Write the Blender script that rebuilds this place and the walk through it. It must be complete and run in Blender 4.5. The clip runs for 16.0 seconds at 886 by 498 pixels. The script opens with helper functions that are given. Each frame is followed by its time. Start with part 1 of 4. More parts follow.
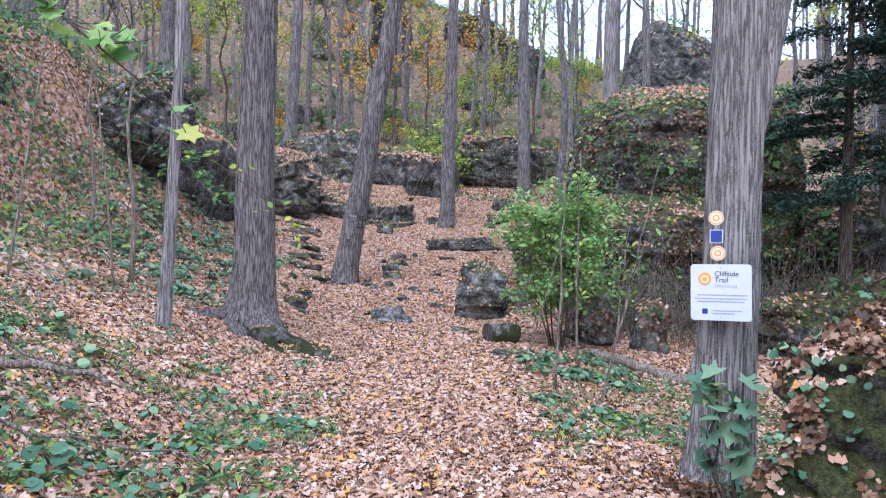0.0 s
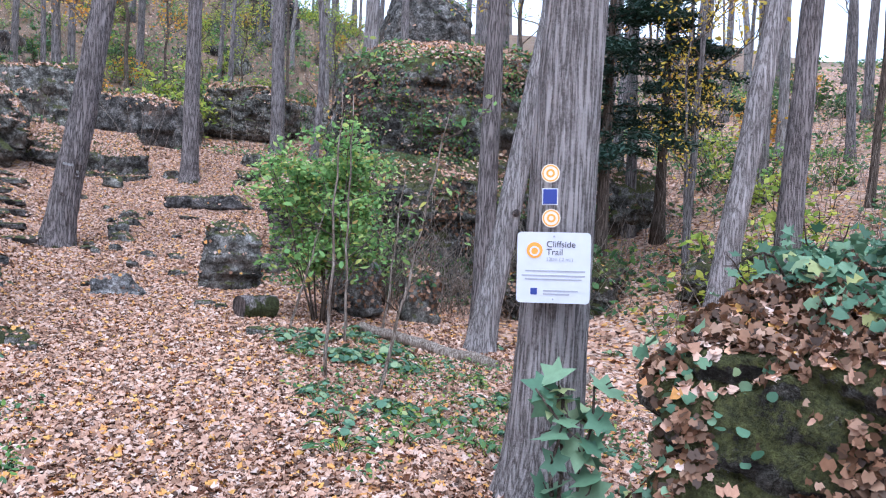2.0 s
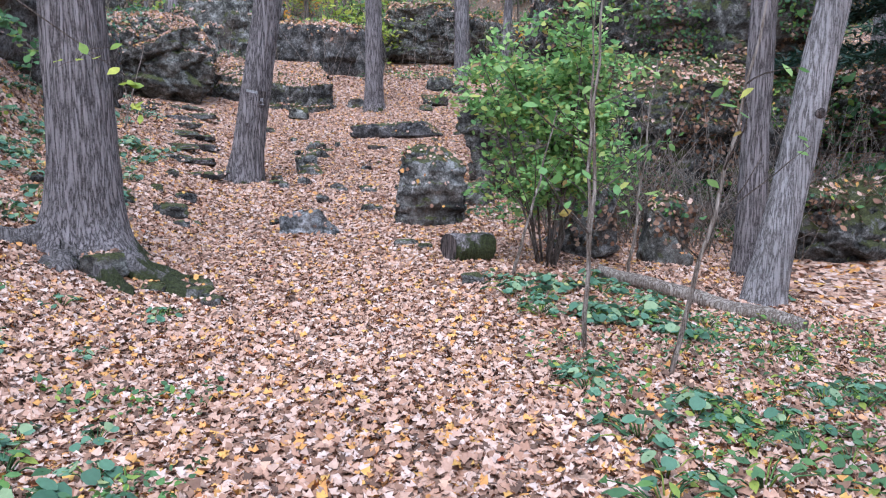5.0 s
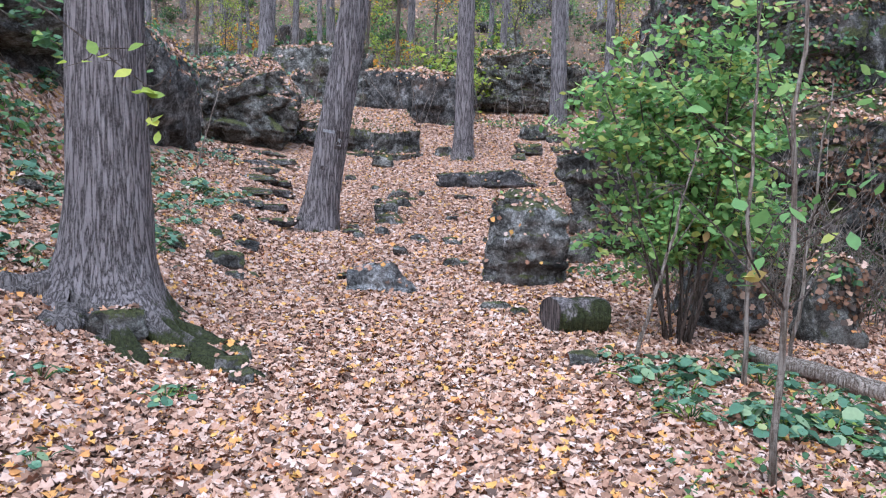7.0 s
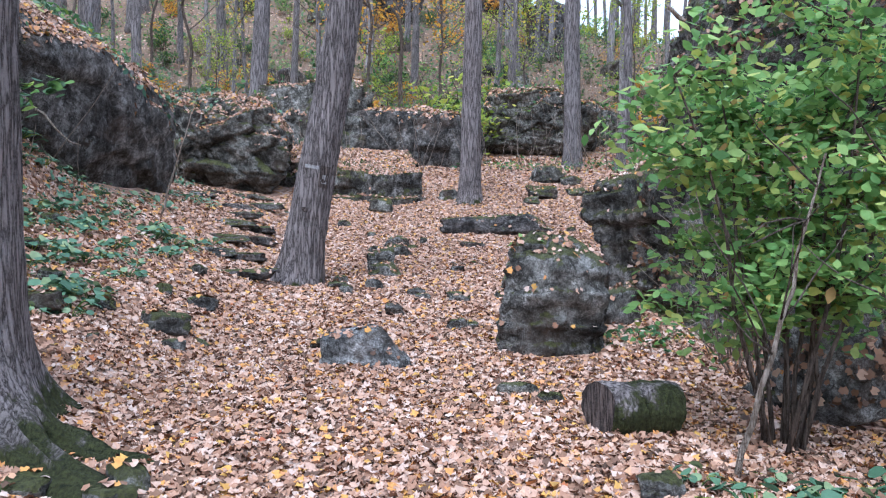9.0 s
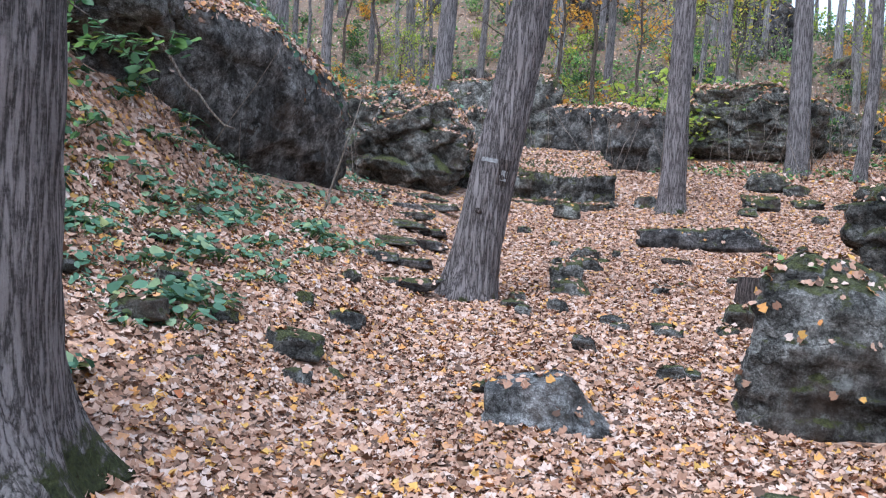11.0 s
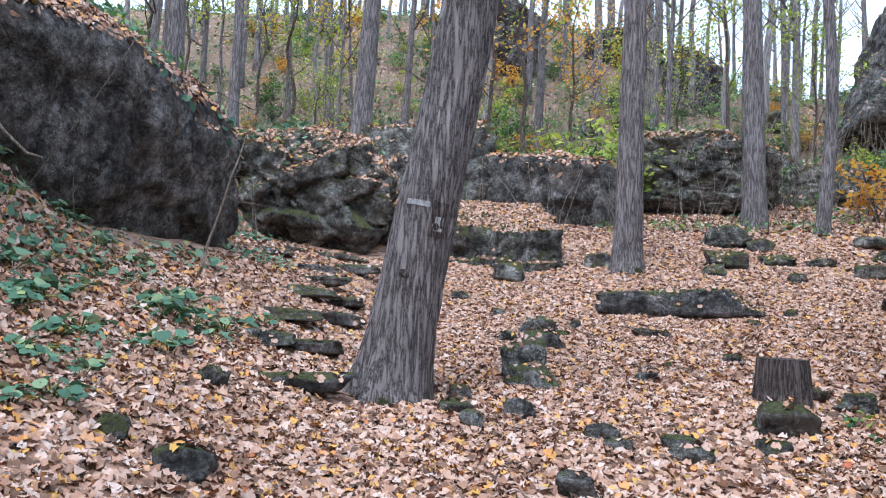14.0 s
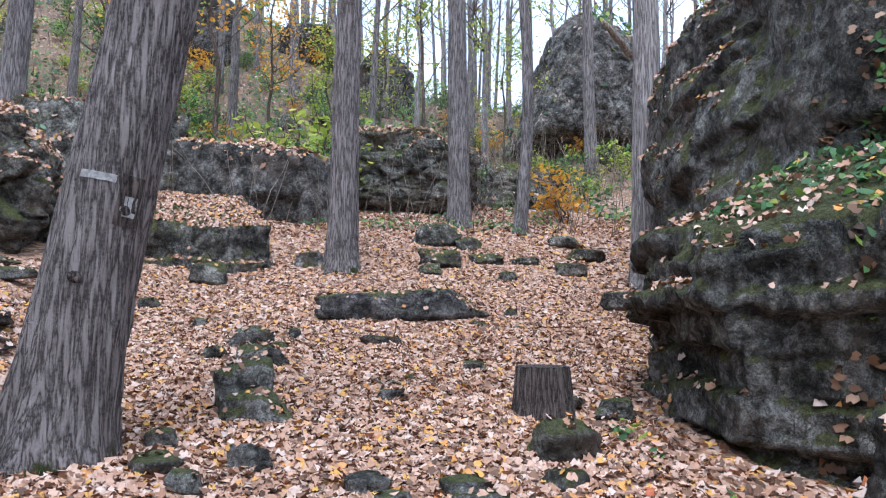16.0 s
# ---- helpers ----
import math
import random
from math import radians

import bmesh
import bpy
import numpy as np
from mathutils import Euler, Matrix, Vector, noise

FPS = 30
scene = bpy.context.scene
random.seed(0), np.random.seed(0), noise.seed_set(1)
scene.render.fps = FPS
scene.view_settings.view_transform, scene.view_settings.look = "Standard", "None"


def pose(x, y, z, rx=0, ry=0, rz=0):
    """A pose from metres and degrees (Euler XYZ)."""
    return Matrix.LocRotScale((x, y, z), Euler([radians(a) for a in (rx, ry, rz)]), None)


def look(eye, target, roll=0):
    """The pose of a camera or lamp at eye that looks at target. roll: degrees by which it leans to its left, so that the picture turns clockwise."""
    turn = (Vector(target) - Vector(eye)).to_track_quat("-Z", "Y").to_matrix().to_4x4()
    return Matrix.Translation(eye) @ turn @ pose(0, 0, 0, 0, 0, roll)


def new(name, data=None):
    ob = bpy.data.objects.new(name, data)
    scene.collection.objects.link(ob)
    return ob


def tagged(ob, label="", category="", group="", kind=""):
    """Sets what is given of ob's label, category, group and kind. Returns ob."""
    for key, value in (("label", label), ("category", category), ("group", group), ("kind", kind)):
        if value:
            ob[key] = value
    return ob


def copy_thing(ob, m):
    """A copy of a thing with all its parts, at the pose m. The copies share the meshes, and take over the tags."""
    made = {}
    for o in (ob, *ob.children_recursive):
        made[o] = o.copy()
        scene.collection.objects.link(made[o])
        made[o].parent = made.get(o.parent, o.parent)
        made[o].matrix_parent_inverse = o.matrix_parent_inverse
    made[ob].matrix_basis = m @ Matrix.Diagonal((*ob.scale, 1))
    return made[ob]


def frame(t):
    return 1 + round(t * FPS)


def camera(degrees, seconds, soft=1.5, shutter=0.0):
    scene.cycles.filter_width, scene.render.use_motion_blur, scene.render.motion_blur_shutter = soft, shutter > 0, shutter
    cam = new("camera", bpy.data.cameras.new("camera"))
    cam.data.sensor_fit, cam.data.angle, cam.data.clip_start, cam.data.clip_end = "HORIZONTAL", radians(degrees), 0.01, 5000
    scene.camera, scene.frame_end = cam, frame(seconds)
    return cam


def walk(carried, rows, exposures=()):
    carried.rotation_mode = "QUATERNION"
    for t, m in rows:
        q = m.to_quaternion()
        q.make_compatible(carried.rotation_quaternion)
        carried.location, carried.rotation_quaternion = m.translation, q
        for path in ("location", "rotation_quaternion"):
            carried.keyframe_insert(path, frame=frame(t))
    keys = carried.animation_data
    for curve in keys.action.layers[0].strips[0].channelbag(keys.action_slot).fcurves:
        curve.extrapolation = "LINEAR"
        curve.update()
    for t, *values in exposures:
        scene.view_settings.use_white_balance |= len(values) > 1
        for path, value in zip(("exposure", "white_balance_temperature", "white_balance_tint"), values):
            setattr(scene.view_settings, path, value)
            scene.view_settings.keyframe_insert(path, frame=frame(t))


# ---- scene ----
cam = camera(61.3, 16.0, 1.1)
METRES, EYE, TILT, LEAN, TURN = 14.3, 1.5, 0.0, 0.0, 0.0
ROWS = [
    (0.0, 0.0, 0.0, 0.0, 0.01, -0.56, -1.16),
    (0.5, 0.002, 0.0297, 0.0021, -2.19, -0.44, -0.2),
    (1.0, -0.0013, 0.0561, -0.0002, -8.74, -0.82, -0.85),
    (1.5, -0.0036, 0.0835, 0.0004, -15.4, -2.49, -1.96),
    (2.0, 0.0007, 0.116, -0.0022, -19.03, -2.9, -2.49),
    (2.5, 0.0019, 0.1441, -0.0039, -22.72, -3.22, -3.04),
    (3.0, -0.0033, 0.175, -0.0064, -25.44, -4.9, -2.35),
    (3.5, -0.0064, 0.2, -0.0108, -20.37, -6.37, -1.23),
    (4.0, -0.009, 0.2298, -0.0133, -9.62, -8.28, -0.09),
    (4.5, -0.0127, 0.2601, -0.015, -6.97, -8.85, 0.3),
    (7.0, -0.0094, 0.4169, -0.0311, 0.77, -4.21, -0.89),
    (7.5, -0.0079, 0.4523, -0.0317, 0.71, -2.85, 0.23),
    (8.0, -0.0057, 0.4892, -0.0351, 0.5, -0.87, -0.36),
    (10.5, -0.0228, 0.6675, -0.0347, 9.73, -0.25, -2.39),
    (11.0, -0.0305, 0.6992, -0.0326, 14.89, -0.33, -3.56),
    (11.5, -0.0425, 0.7315, -0.0303, 15.24, -0.05, -3.93),
    (12.0, -0.05, 0.7668, -0.0289, 19.93, 0.92, -2.72),
    (12.5, -0.0569, 0.7952, -0.0276, 21.21, 1.87, -2.65),
    (13.0, -0.0633, 0.8244, -0.0234, 20.82, 2.6, -2.77),
    (13.5, -0.0656, 0.8566, -0.0225, 15.85, 3.65, -2.65),
    (14.0, -0.0699, 0.8811, -0.0227, 9.29, 4.65, -2.45),
    (14.5, -0.0787, 0.9093, -0.0205, 1.73, 5.43, -1.79),
    (15.0, -0.0797, 0.9385, -0.0207, -4.17, 5.79, -1.18),
    (15.5, -0.0862, 0.9608, -0.0194, -8.49, 6.02, -0.9),
    (16.0, -0.095, 0.9837, -0.0178, -14.23, 5.31, -0.41),
]
walk(cam, [(t, pose(0, 0, EYE, TILT, LEAN, TURN) @ pose(METRES * x, METRES * y, METRES * z, 90 + pitch, roll, yaw)) for t, x, y, z, yaw, pitch, roll in ROWS],
     [(0.0, 1.02, 5120, 12), (8.0, 1.08, 5120, 10), (12.0, 1.06, 5180, 7), (16.0, 1.0, 5250, 8)])

# ---- light ----
world = bpy.data.worlds.new("overcast_sky")
scene.world = world
world.use_nodes = True
wn = world.node_tree
sky = wn.nodes.new("ShaderNodeTexSky")
sky.sky_type = "NISHITA"
sky.sun_disc = False
sky.sun_elevation = radians(48)
sky.sun_rotation = radians(200)
sky.air_density = 0.7
sky.dust_density = 6.0
sky.ozone_density = 1.0
wn.nodes["Background"].inputs["Strength"].default_value = 0.13
cloud = wn.nodes.new("ShaderNodeMix")
cloud.data_type = "RGBA"
cloud.inputs[0].default_value = 0.72
cloud.inputs[7].default_value = (7.6, 8.1, 8.8, 1)
wn.links.new(sky.outputs["Color"], cloud.inputs[6])
wn.links.new(cloud.outputs[2], wn.nodes["Background"].inputs["Color"])
sun = new("sun", bpy.data.lights.new("sun", "SUN"))
sun.data.energy, sun.data.angle, sun.data.color = 1.3, radians(25), (1.0, 0.98, 0.95)
sun.matrix_world = look((0, 0, 40), (6, 16, -3))

# ---- materials ----


def mat(name, rough=0.85, spec=0.3):
    m = bpy.data.materials.new(name)
    m.use_nodes = True
    b = m.node_tree.nodes["Principled BSDF"]
    b.inputs["Roughness"].default_value = rough
    b.inputs["Specular IOR Level"].default_value = spec
    return m, m.node_tree, b


def node(tree, kind, **inputs):
    n = tree.nodes.new(kind)
    for key, value in inputs.items():
        n.inputs[key.replace("_", " ")].default_value = value
    return n


def ramp(tree, source, stops):
    r = tree.nodes.new("ShaderNodeValToRGB")
    while len(r.color_ramp.elements) < len(stops):
        r.color_ramp.elements.new(0.5)
    for e, (p, c) in zip(r.color_ramp.elements, stops):
        e.position, e.color = p, (*c, 1)
    tree.links.new(source, r.inputs["Fac"])
    return r.outputs["Color"]


def mixed(tree, fac, a, b, blend="MIX"):
    n = tree.nodes.new("ShaderNodeMix")
    n.data_type, n.blend_type = "RGBA", blend
    for socket, value in ((n.inputs[0], fac), (n.inputs[6], a), (n.inputs[7], b)):
        if isinstance(value, bpy.types.NodeSocket):
            tree.links.new(value, socket)
        else:
            socket.default_value = value if isinstance(value, (int, float)) else (*value, 1)
    return n.outputs[2]


def noise_at(tree, scale, detail=4.0, coords=None, rough=0.6):
    n = node(tree, "ShaderNodeTexNoise", Scale=scale, Detail=detail, Roughness=rough)
    if coords is None:
        coords = tree.nodes.new("ShaderNodeNewGeometry").outputs["Position"]
    tree.links.new(coords, n.inputs["Vector"])
    return n.outputs["Fac"]


def bump(tree, shader, source, strength=0.5, distance=0.02):
    b = node(tree, "ShaderNodeBump", Strength=strength, Distance=distance)
    tree.links.new(source, b.inputs["Height"])
    tree.links.new(b.outputs["Normal"], shader.inputs["Normal"])


def math_node(tree, op, a, b=0.0):
    n = tree.nodes.new("ShaderNodeMath")
    n.operation = op
    for socket, value in zip(n.inputs, (a, b)):
        if isinstance(value, bpy.types.NodeSocket):
            tree.links.new(value, socket)
        else:
            socket.default_value = value
    return n.outputs[0]


LITTER = [(0.0, (0.1, 0.062, 0.045)), (0.12, (0.24, 0.135, 0.085)), (0.3, (0.42, 0.235, 0.15)), (0.52, (0.54, 0.335, 0.235)),
          (0.72, (0.62, 0.43, 0.33)), (0.85, (0.68, 0.53, 0.45)), (0.92, (0.64, 0.29, 0.09)), (0.99, (0.66, 0.4, 0.1)), (1.0, (0.42, 0.12, 0.06))]


def litter_material(name, island):
    m, tree, b = mat(name, 0.75, 0.25)
    if island:
        g = tree.nodes.new("ShaderNodeNewGeometry")
        c = ramp(tree, g.outputs["Random Per Island"], LITTER)
        fine = noise_at(tree, 45, 3)
    else:
        v = node(tree, "ShaderNodeTexVoronoi", Scale=13.0, Randomness=1.0)
        tree.links.new(tree.nodes.new("ShaderNodeNewGeometry").outputs["Position"], v.inputs["Vector"])
        sep = tree.nodes.new("ShaderNodeSeparateColor")
        tree.links.new(v.outputs["Color"], sep.inputs["Color"])
        c = ramp(tree, sep.outputs[0], LITTER)
        fine = noise_at(tree, 30, 5)
        earth = ramp(tree, noise_at(tree, 3, 5), [(0.52, (0, 0, 0)), (0.75, (0.5, 0.5, 0.5))])
        c = mixed(tree, earth, c, (0.09, 0.075, 0.045))
        sep_p = tree.nodes.new("ShaderNodeSeparateXYZ")
        tree.links.new(tree.nodes.new("ShaderNodeNewGeometry").outputs["Position"], sep_p.inputs[0])
        reach = math_node(tree, "ADD", math_node(tree, "MULTIPLY", math_node(tree, "SUBTRACT", sep_p.outputs[1], 30.0), 0.035), math_node(tree, "MULTIPLY", noise_at(tree, 0.9, 8, rough=0.8), 0.9))
        thin = ramp(tree, reach, [(0.5, (0, 0, 0)), (0.72, (0.8, 0.8, 0.8))])
        c = mixed(tree, thin, c, ramp(tree, noise_at(tree, 2.6, 8, rough=0.8), [(0.38, (0.07, 0.055, 0.04)), (0.5, (0.2, 0.13, 0.085)), (0.62, (0.12, 0.13, 0.06))]))
        bump(tree, b, v.outputs["Distance"], 1.0, 0.04)
    c = mixed(tree, 0.55, c, ramp(tree, fine, [(0.3, (0.55, 0.52, 0.5)), (0.7, (1, 1, 1))]), "MULTIPLY")
    c = mixed(tree, 0.5, c, ramp(tree, noise_at(tree, 0.7, 3), [(0.35, (0.72, 0.68, 0.66)), (0.65, (1, 1, 1))]), "MULTIPLY")
    tree.links.new(c, b.inputs["Base Color"])
    return m


def rock_material(name, dark, light, moss=0.3, scale=1.0):
    m, tree, b = mat(name, 0.9, 0.25)
    geo = tree.nodes.new("ShaderNodeNewGeometry")
    big, fine = noise_at(tree, 1.6 * scale, 8, rough=0.7), noise_at(tree, 4.5 * scale, 12, rough=0.74)
    grit = noise_at(tree, 55 * scale, 6, rough=0.8)
    c = ramp(tree, big, [(0.4, dark), (0.6, light)])
    c = mixed(tree, 0.85, c, ramp(tree, fine, [(0.4, (0.12, 0.11, 0.1)), (0.5, (0.8, 0.79, 0.77)), (0.6, (1.8, 1.8, 1.8))]), "MULTIPLY")
    c = mixed(tree, 0.7, c, ramp(tree, grit, [(0.4, (0.32, 0.31, 0.3)), (0.6, (1.4, 1.4, 1.4))]), "MULTIPLY")
    c = mixed(tree, 0.6, c, ramp(tree, noise_at(tree, 16 * scale, 10, rough=0.8), [(0.42, (0.2, 0.19, 0.18)), (0.5, (0.95, 0.95, 0.95)), (0.6, (1.5, 1.5, 1.5))]), "MULTIPLY")
    stain = ramp(tree, noise_at(tree, 0.9 * scale, 7, rough=0.7), [(0.52, (0, 0, 0)), (0.64, (0.55, 0.55, 0.55))])
    c = mixed(tree, stain, c, (0.12, 0.08, 0.055))
    lichen = ramp(tree, noise_at(tree, 4.0 * scale, 8, rough=0.8), [(0.57, (0, 0, 0)), (0.63, (0.5, 0.5, 0.5))])
    c = mixed(tree, lichen, c, (0.36, 0.37, 0.35))
    crack = node(tree, "ShaderNodeTexVoronoi", Scale=1.7 * scale)
    crack.feature = "DISTANCE_TO_EDGE"
    warp = tree.nodes.new("ShaderNodeVectorMath")
    warp.operation = "ADD"
    wob = node(tree, "ShaderNodeTexNoise", Scale=2.5 * scale, Detail=5.0)
    tree.links.new(geo.outputs["Position"], wob.inputs["Vector"])
    tree.links.new(geo.outputs["Position"], warp.inputs[0])
    tree.links.new(wob.outputs["Color"], warp.inputs[1])
    tree.links.new(warp.outputs[0], crack.inputs["Vector"])
    line = ramp(tree, crack.outputs["Distance"], [(0.0, (0.25, 0.25, 0.25)), (0.035, (1, 1, 1))])
    c = mixed(tree, 0.7, c, line, "MULTIPLY")
    sep = tree.nodes.new("ShaderNodeSeparateXYZ")
    tree.links.new(geo.outputs["Normal"], sep.inputs[0])
    up = math_node(tree, "MULTIPLY", math_node(tree, "ADD", sep.outputs[2], 0.35), 0.35)
    grown = math_node(tree, "MULTIPLY", math_node(tree, "ADD", up, math_node(tree, "MULTIPLY", noise_at(tree, 2.2 * scale, 9, rough=0.75), 1.3)), 0.5)
    mask = ramp(tree, grown, [(0.6 - moss / 2, (0, 0, 0)), (0.635 - moss / 2, (0.9, 0.9, 0.9))])
    mossy = ramp(tree, noise_at(tree, 28, 6, rough=0.75), [(0.35, (0.03, 0.032, 0.012)), (0.65, (0.15, 0.16, 0.05))])
    c = mixed(tree, mask, c, mossy)
    tree.links.new(c, b.inputs["Base Color"])
    high = math_node(tree, "ADD", math_node(tree, "ADD", fine, math_node(tree, "MULTIPLY", grit, 0.3)), math_node(tree, "MULTIPLY", line, 0.15))
    bump(tree, b, high, 1.0, 0.12)
    return m


def bark_material(name, dark, light, moss=0.0, stretch=0.08):
    m, tree, b = mat(name, 0.92, 0.2)
    tc = tree.nodes.new("ShaderNodeTexCoord")
    mp = tree.nodes.new("ShaderNodeMapping")
    mp.inputs["Scale"].default_value = (1, 1, stretch)
    tree.links.new(tc.outputs["Object"], mp.inputs["Vector"])
    wide = noise_at(tree, 26, 4, mp.outputs["Vector"], 0.55)
    furrow = math_node(tree, "MULTIPLY", math_node(tree, "ABSOLUTE", math_node(tree, "SUBTRACT", wide, 0.5)), 8.0)
    thin = noise_at(tree, 60, 6, mp.outputs["Vector"], 0.7)
    flake = noise_at(tree, 48, 7, tc.outputs["Object"], 0.75)
    ridges = math_node(tree, "ADD", math_node(tree, "MULTIPLY", math_node(tree, "MINIMUM", furrow, 1.0), 0.26), math_node(tree, "ADD", math_node(tree, "MULTIPLY", thin, 0.34), math_node(tree, "MULTIPLY", flake, 0.42)))
    patch = noise_at(tree, 2.2, 4, tc.outputs["Object"])
    c = ramp(tree, ridges, [(0.38, dark), (0.5, tuple(0.45 * p + 0.55 * q for p, q in zip(dark, light))), (0.63, light)])
    c = mixed(tree, 0.6, c, ramp(tree, patch, [(0.3, (0.6, 0.57, 0.56)), (0.7, (1.15, 1.12, 1.12))]), "MULTIPLY")
    if moss:
        sep = tree.nodes.new("ShaderNodeSeparateXYZ")
        tree.links.new(tc.outputs["Object"], sep.inputs[0])
        grown = math_node(tree, "SUBTRACT", math_node(tree, "ADD", noise_at(tree, 5, 5), moss), math_node(tree, "MULTIPLY", sep.outputs[2], 1.2))
        mask = ramp(tree, grown, [(0.62, (0, 0, 0)), (0.72, (1, 1, 1))])
        c = mixed(tree, mask, c, ramp(tree, noise_at(tree, 40, 4), [(0.3, (0.018, 0.022, 0.01)), (0.7, (0.075, 0.08, 0.028))]))
    tree.links.new(c, b.inputs["Base Color"])
    bump(tree, b, ridges, 1.0, 0.06)
    return m


def leaf_material(name, stops, glow=0.35):
    m, tree, b = mat(name, 0.55, 0.35)
    g = tree.nodes.new("ShaderNodeNewGeometry")
    c = ramp(tree, g.outputs["Random Per Island"], stops)
    c = mixed(tree, 0.4, c, ramp(tree, noise_at(tree, 30, 3), [(0.3, (0.6, 0.6, 0.55)), (0.7, (1.1, 1.1, 1.1))]), "MULTIPLY")
    tree.links.new(c, b.inputs["Base Color"])
    through_leaf = tree.nodes.new("ShaderNodeBsdfTranslucent")
    tree.links.new(c, through_leaf.inputs["Color"])
    mix = tree.nodes.new("ShaderNodeMixShader")
    mix.inputs[0].default_value = glow
    tree.links.new(b.outputs[0], mix.inputs[1])
    tree.links.new(through_leaf.outputs[0], mix.inputs[2])
    tree.links.new(mix.outputs[0], tree.nodes["Material Output"].inputs["Surface"])
    return m


def plain_material(name, colour, rough=0.5, grain=0.25, scale=20):
    m, tree, b = mat(name, rough, 0.4)
    c = mixed(tree, grain, colour, ramp(tree, noise_at(tree, scale, 5), [(0.3, (0.45, 0.43, 0.4)), (0.7, (1.1, 1.1, 1.1))]), "MULTIPLY")
    tree.links.new(c, b.inputs["Base Color"])
    return m


M_GROUND = litter_material("leafy_ground", False)
M_LEAVES = litter_material("fallen_leaves", True)
M_ROCK = rock_material("grey_rock", (0.11, 0.107, 0.1), (0.34, 0.33, 0.31), 0.26)
M_ROCK_DARK = rock_material("dark_cliff_rock", (0.04, 0.037, 0.036), (0.17, 0.155, 0.15), 0.2, 0.8)
M_ROCK_MOSS = rock_material("mossy_rock", (0.09, 0.086, 0.076), (0.3, 0.29, 0.26), 0.3)
M_ROCK_LEDGE = rock_material("mossy_ledge_rock", (0.06, 0.057, 0.052), (0.27, 0.26, 0.24), 0.34, 1.3)
# mossy rock of the sign-tree boulder, its shade put into the darker colour
M_ROCK_SHADED = rock_material("shaded_mossy_rock", (0.035, 0.032, 0.028), (0.15, 0.14, 0.12), 0.5, 1.4)
M_ROCK_FACE = rock_material("bare_rock_face", (0.07, 0.066, 0.062), (0.24, 0.225, 0.21), 0.15, 0.9)
M_ROCK_PALE = rock_material("pale_grey_rock", (0.19, 0.19, 0.19), (0.42, 0.415, 0.41), -0.2, 1.5)
M_BARK = bark_material("brown_grey_bark", (0.07, 0.06, 0.057), (0.34, 0.3, 0.29), 0.32)
M_BARK_DARK = bark_material("dark_stump_bark", (0.035, 0.028, 0.026), (0.19, 0.155, 0.14))
M_BARK_ROOT = bark_material("mossy_root_bark", (0.065, 0.055, 0.05), (0.26, 0.23, 0.215), 0.22)
M_BARK_PALE = bark_material("grey_bark", (0.13, 0.115, 0.108), (0.46, 0.425, 0.41), 0.0, 0.06)
M_BARK_FAR = bark_material("far_bark", (0.08, 0.07, 0.068), (0.34, 0.31, 0.3), 0.0)
M_TWIG = bark_material("twig_bark", (0.06, 0.045, 0.035), (0.2, 0.16, 0.13), 0.0)
M_WOOD = bark_material("weathered_wood", (0.16, 0.12, 0.09), (0.42, 0.36, 0.3), 0.0)
M_GREEN = leaf_material("green_leaves", [(0, (0.045, 0.1, 0.04)), (0.5, (0.1, 0.2, 0.08)), (0.85, (0.14, 0.26, 0.05)), (1, (0.35, 0.38, 0.06))])
M_BUSH = leaf_material("bush_leaves", [(0, (0.1, 0.22, 0.06)), (0.5, (0.24, 0.41, 0.12)), (0.85, (0.38, 0.52, 0.16)), (0.97, (0.52, 0.52, 0.12)), (1, (0.42, 0.24, 0.1))], 0.45)
M_BLUEGREEN = leaf_material("blue_green_leaves", [(0, (0.05, 0.11, 0.06)), (0.5, (0.11, 0.215, 0.125)), (0.9, (0.22, 0.33, 0.19)), (1, (0.4, 0.4, 0.14))], 0.25)
M_YELLOW = leaf_material("yellow_leaves", [(0, (0.45, 0.33, 0.03)), (0.5, (0.68, 0.46, 0.04)), (1, (0.75, 0.62, 0.12))], 0.45)
M_ORANGE = leaf_material("orange_leaves", [(0, (0.6, 0.25, 0.03)), (0.6, (0.75, 0.4, 0.05)), (1, (0.78, 0.55, 0.1))], 0.45)
M_LIME = leaf_material("lime_leaves", [(0, (0.2, 0.3, 0.04)), (0.6, (0.42, 0.5, 0.07)), (1, (0.6, 0.58, 0.1))], 0.45)
M_RUST = leaf_material("rusty_dry_leaves", [(0, (0.05, 0.03, 0.02)), (0.4, (0.14, 0.075, 0.04)), (0.8, (0.28, 0.145, 0.08)), (1, (0.48, 0.32, 0.22))], 0.2)
M_NEEDLE = leaf_material("conifer_needles", [(0, (0.012, 0.03, 0.02)), (1, (0.035, 0.075, 0.05))], 0.1)
M_SIGN = plain_material("white_sign", (0.6, 0.615, 0.68), 0.35, 0.12, 9)
M_OLD_WHITE = plain_material("worn_white_paint", (0.33, 0.32, 0.32), 0.8, 1.0, 40)
M_CREAM = plain_material("cream_disc", (0.72, 0.66, 0.55), 0.4, 0.15)
M_SIGN_ORANGE = plain_material("orange_print", (0.8, 0.36, 0.05), 0.4, 0.1)
M_SIGN_BLUE = plain_material("blue_print", (0.03, 0.05, 0.25), 0.4, 0.1)
M_INK = plain_material("dark_print", (0.06, 0.06, 0.08), 0.5, 0.1)
M_GREY_INK = plain_material("grey_print", (0.35, 0.36, 0.4), 0.5, 0.1)

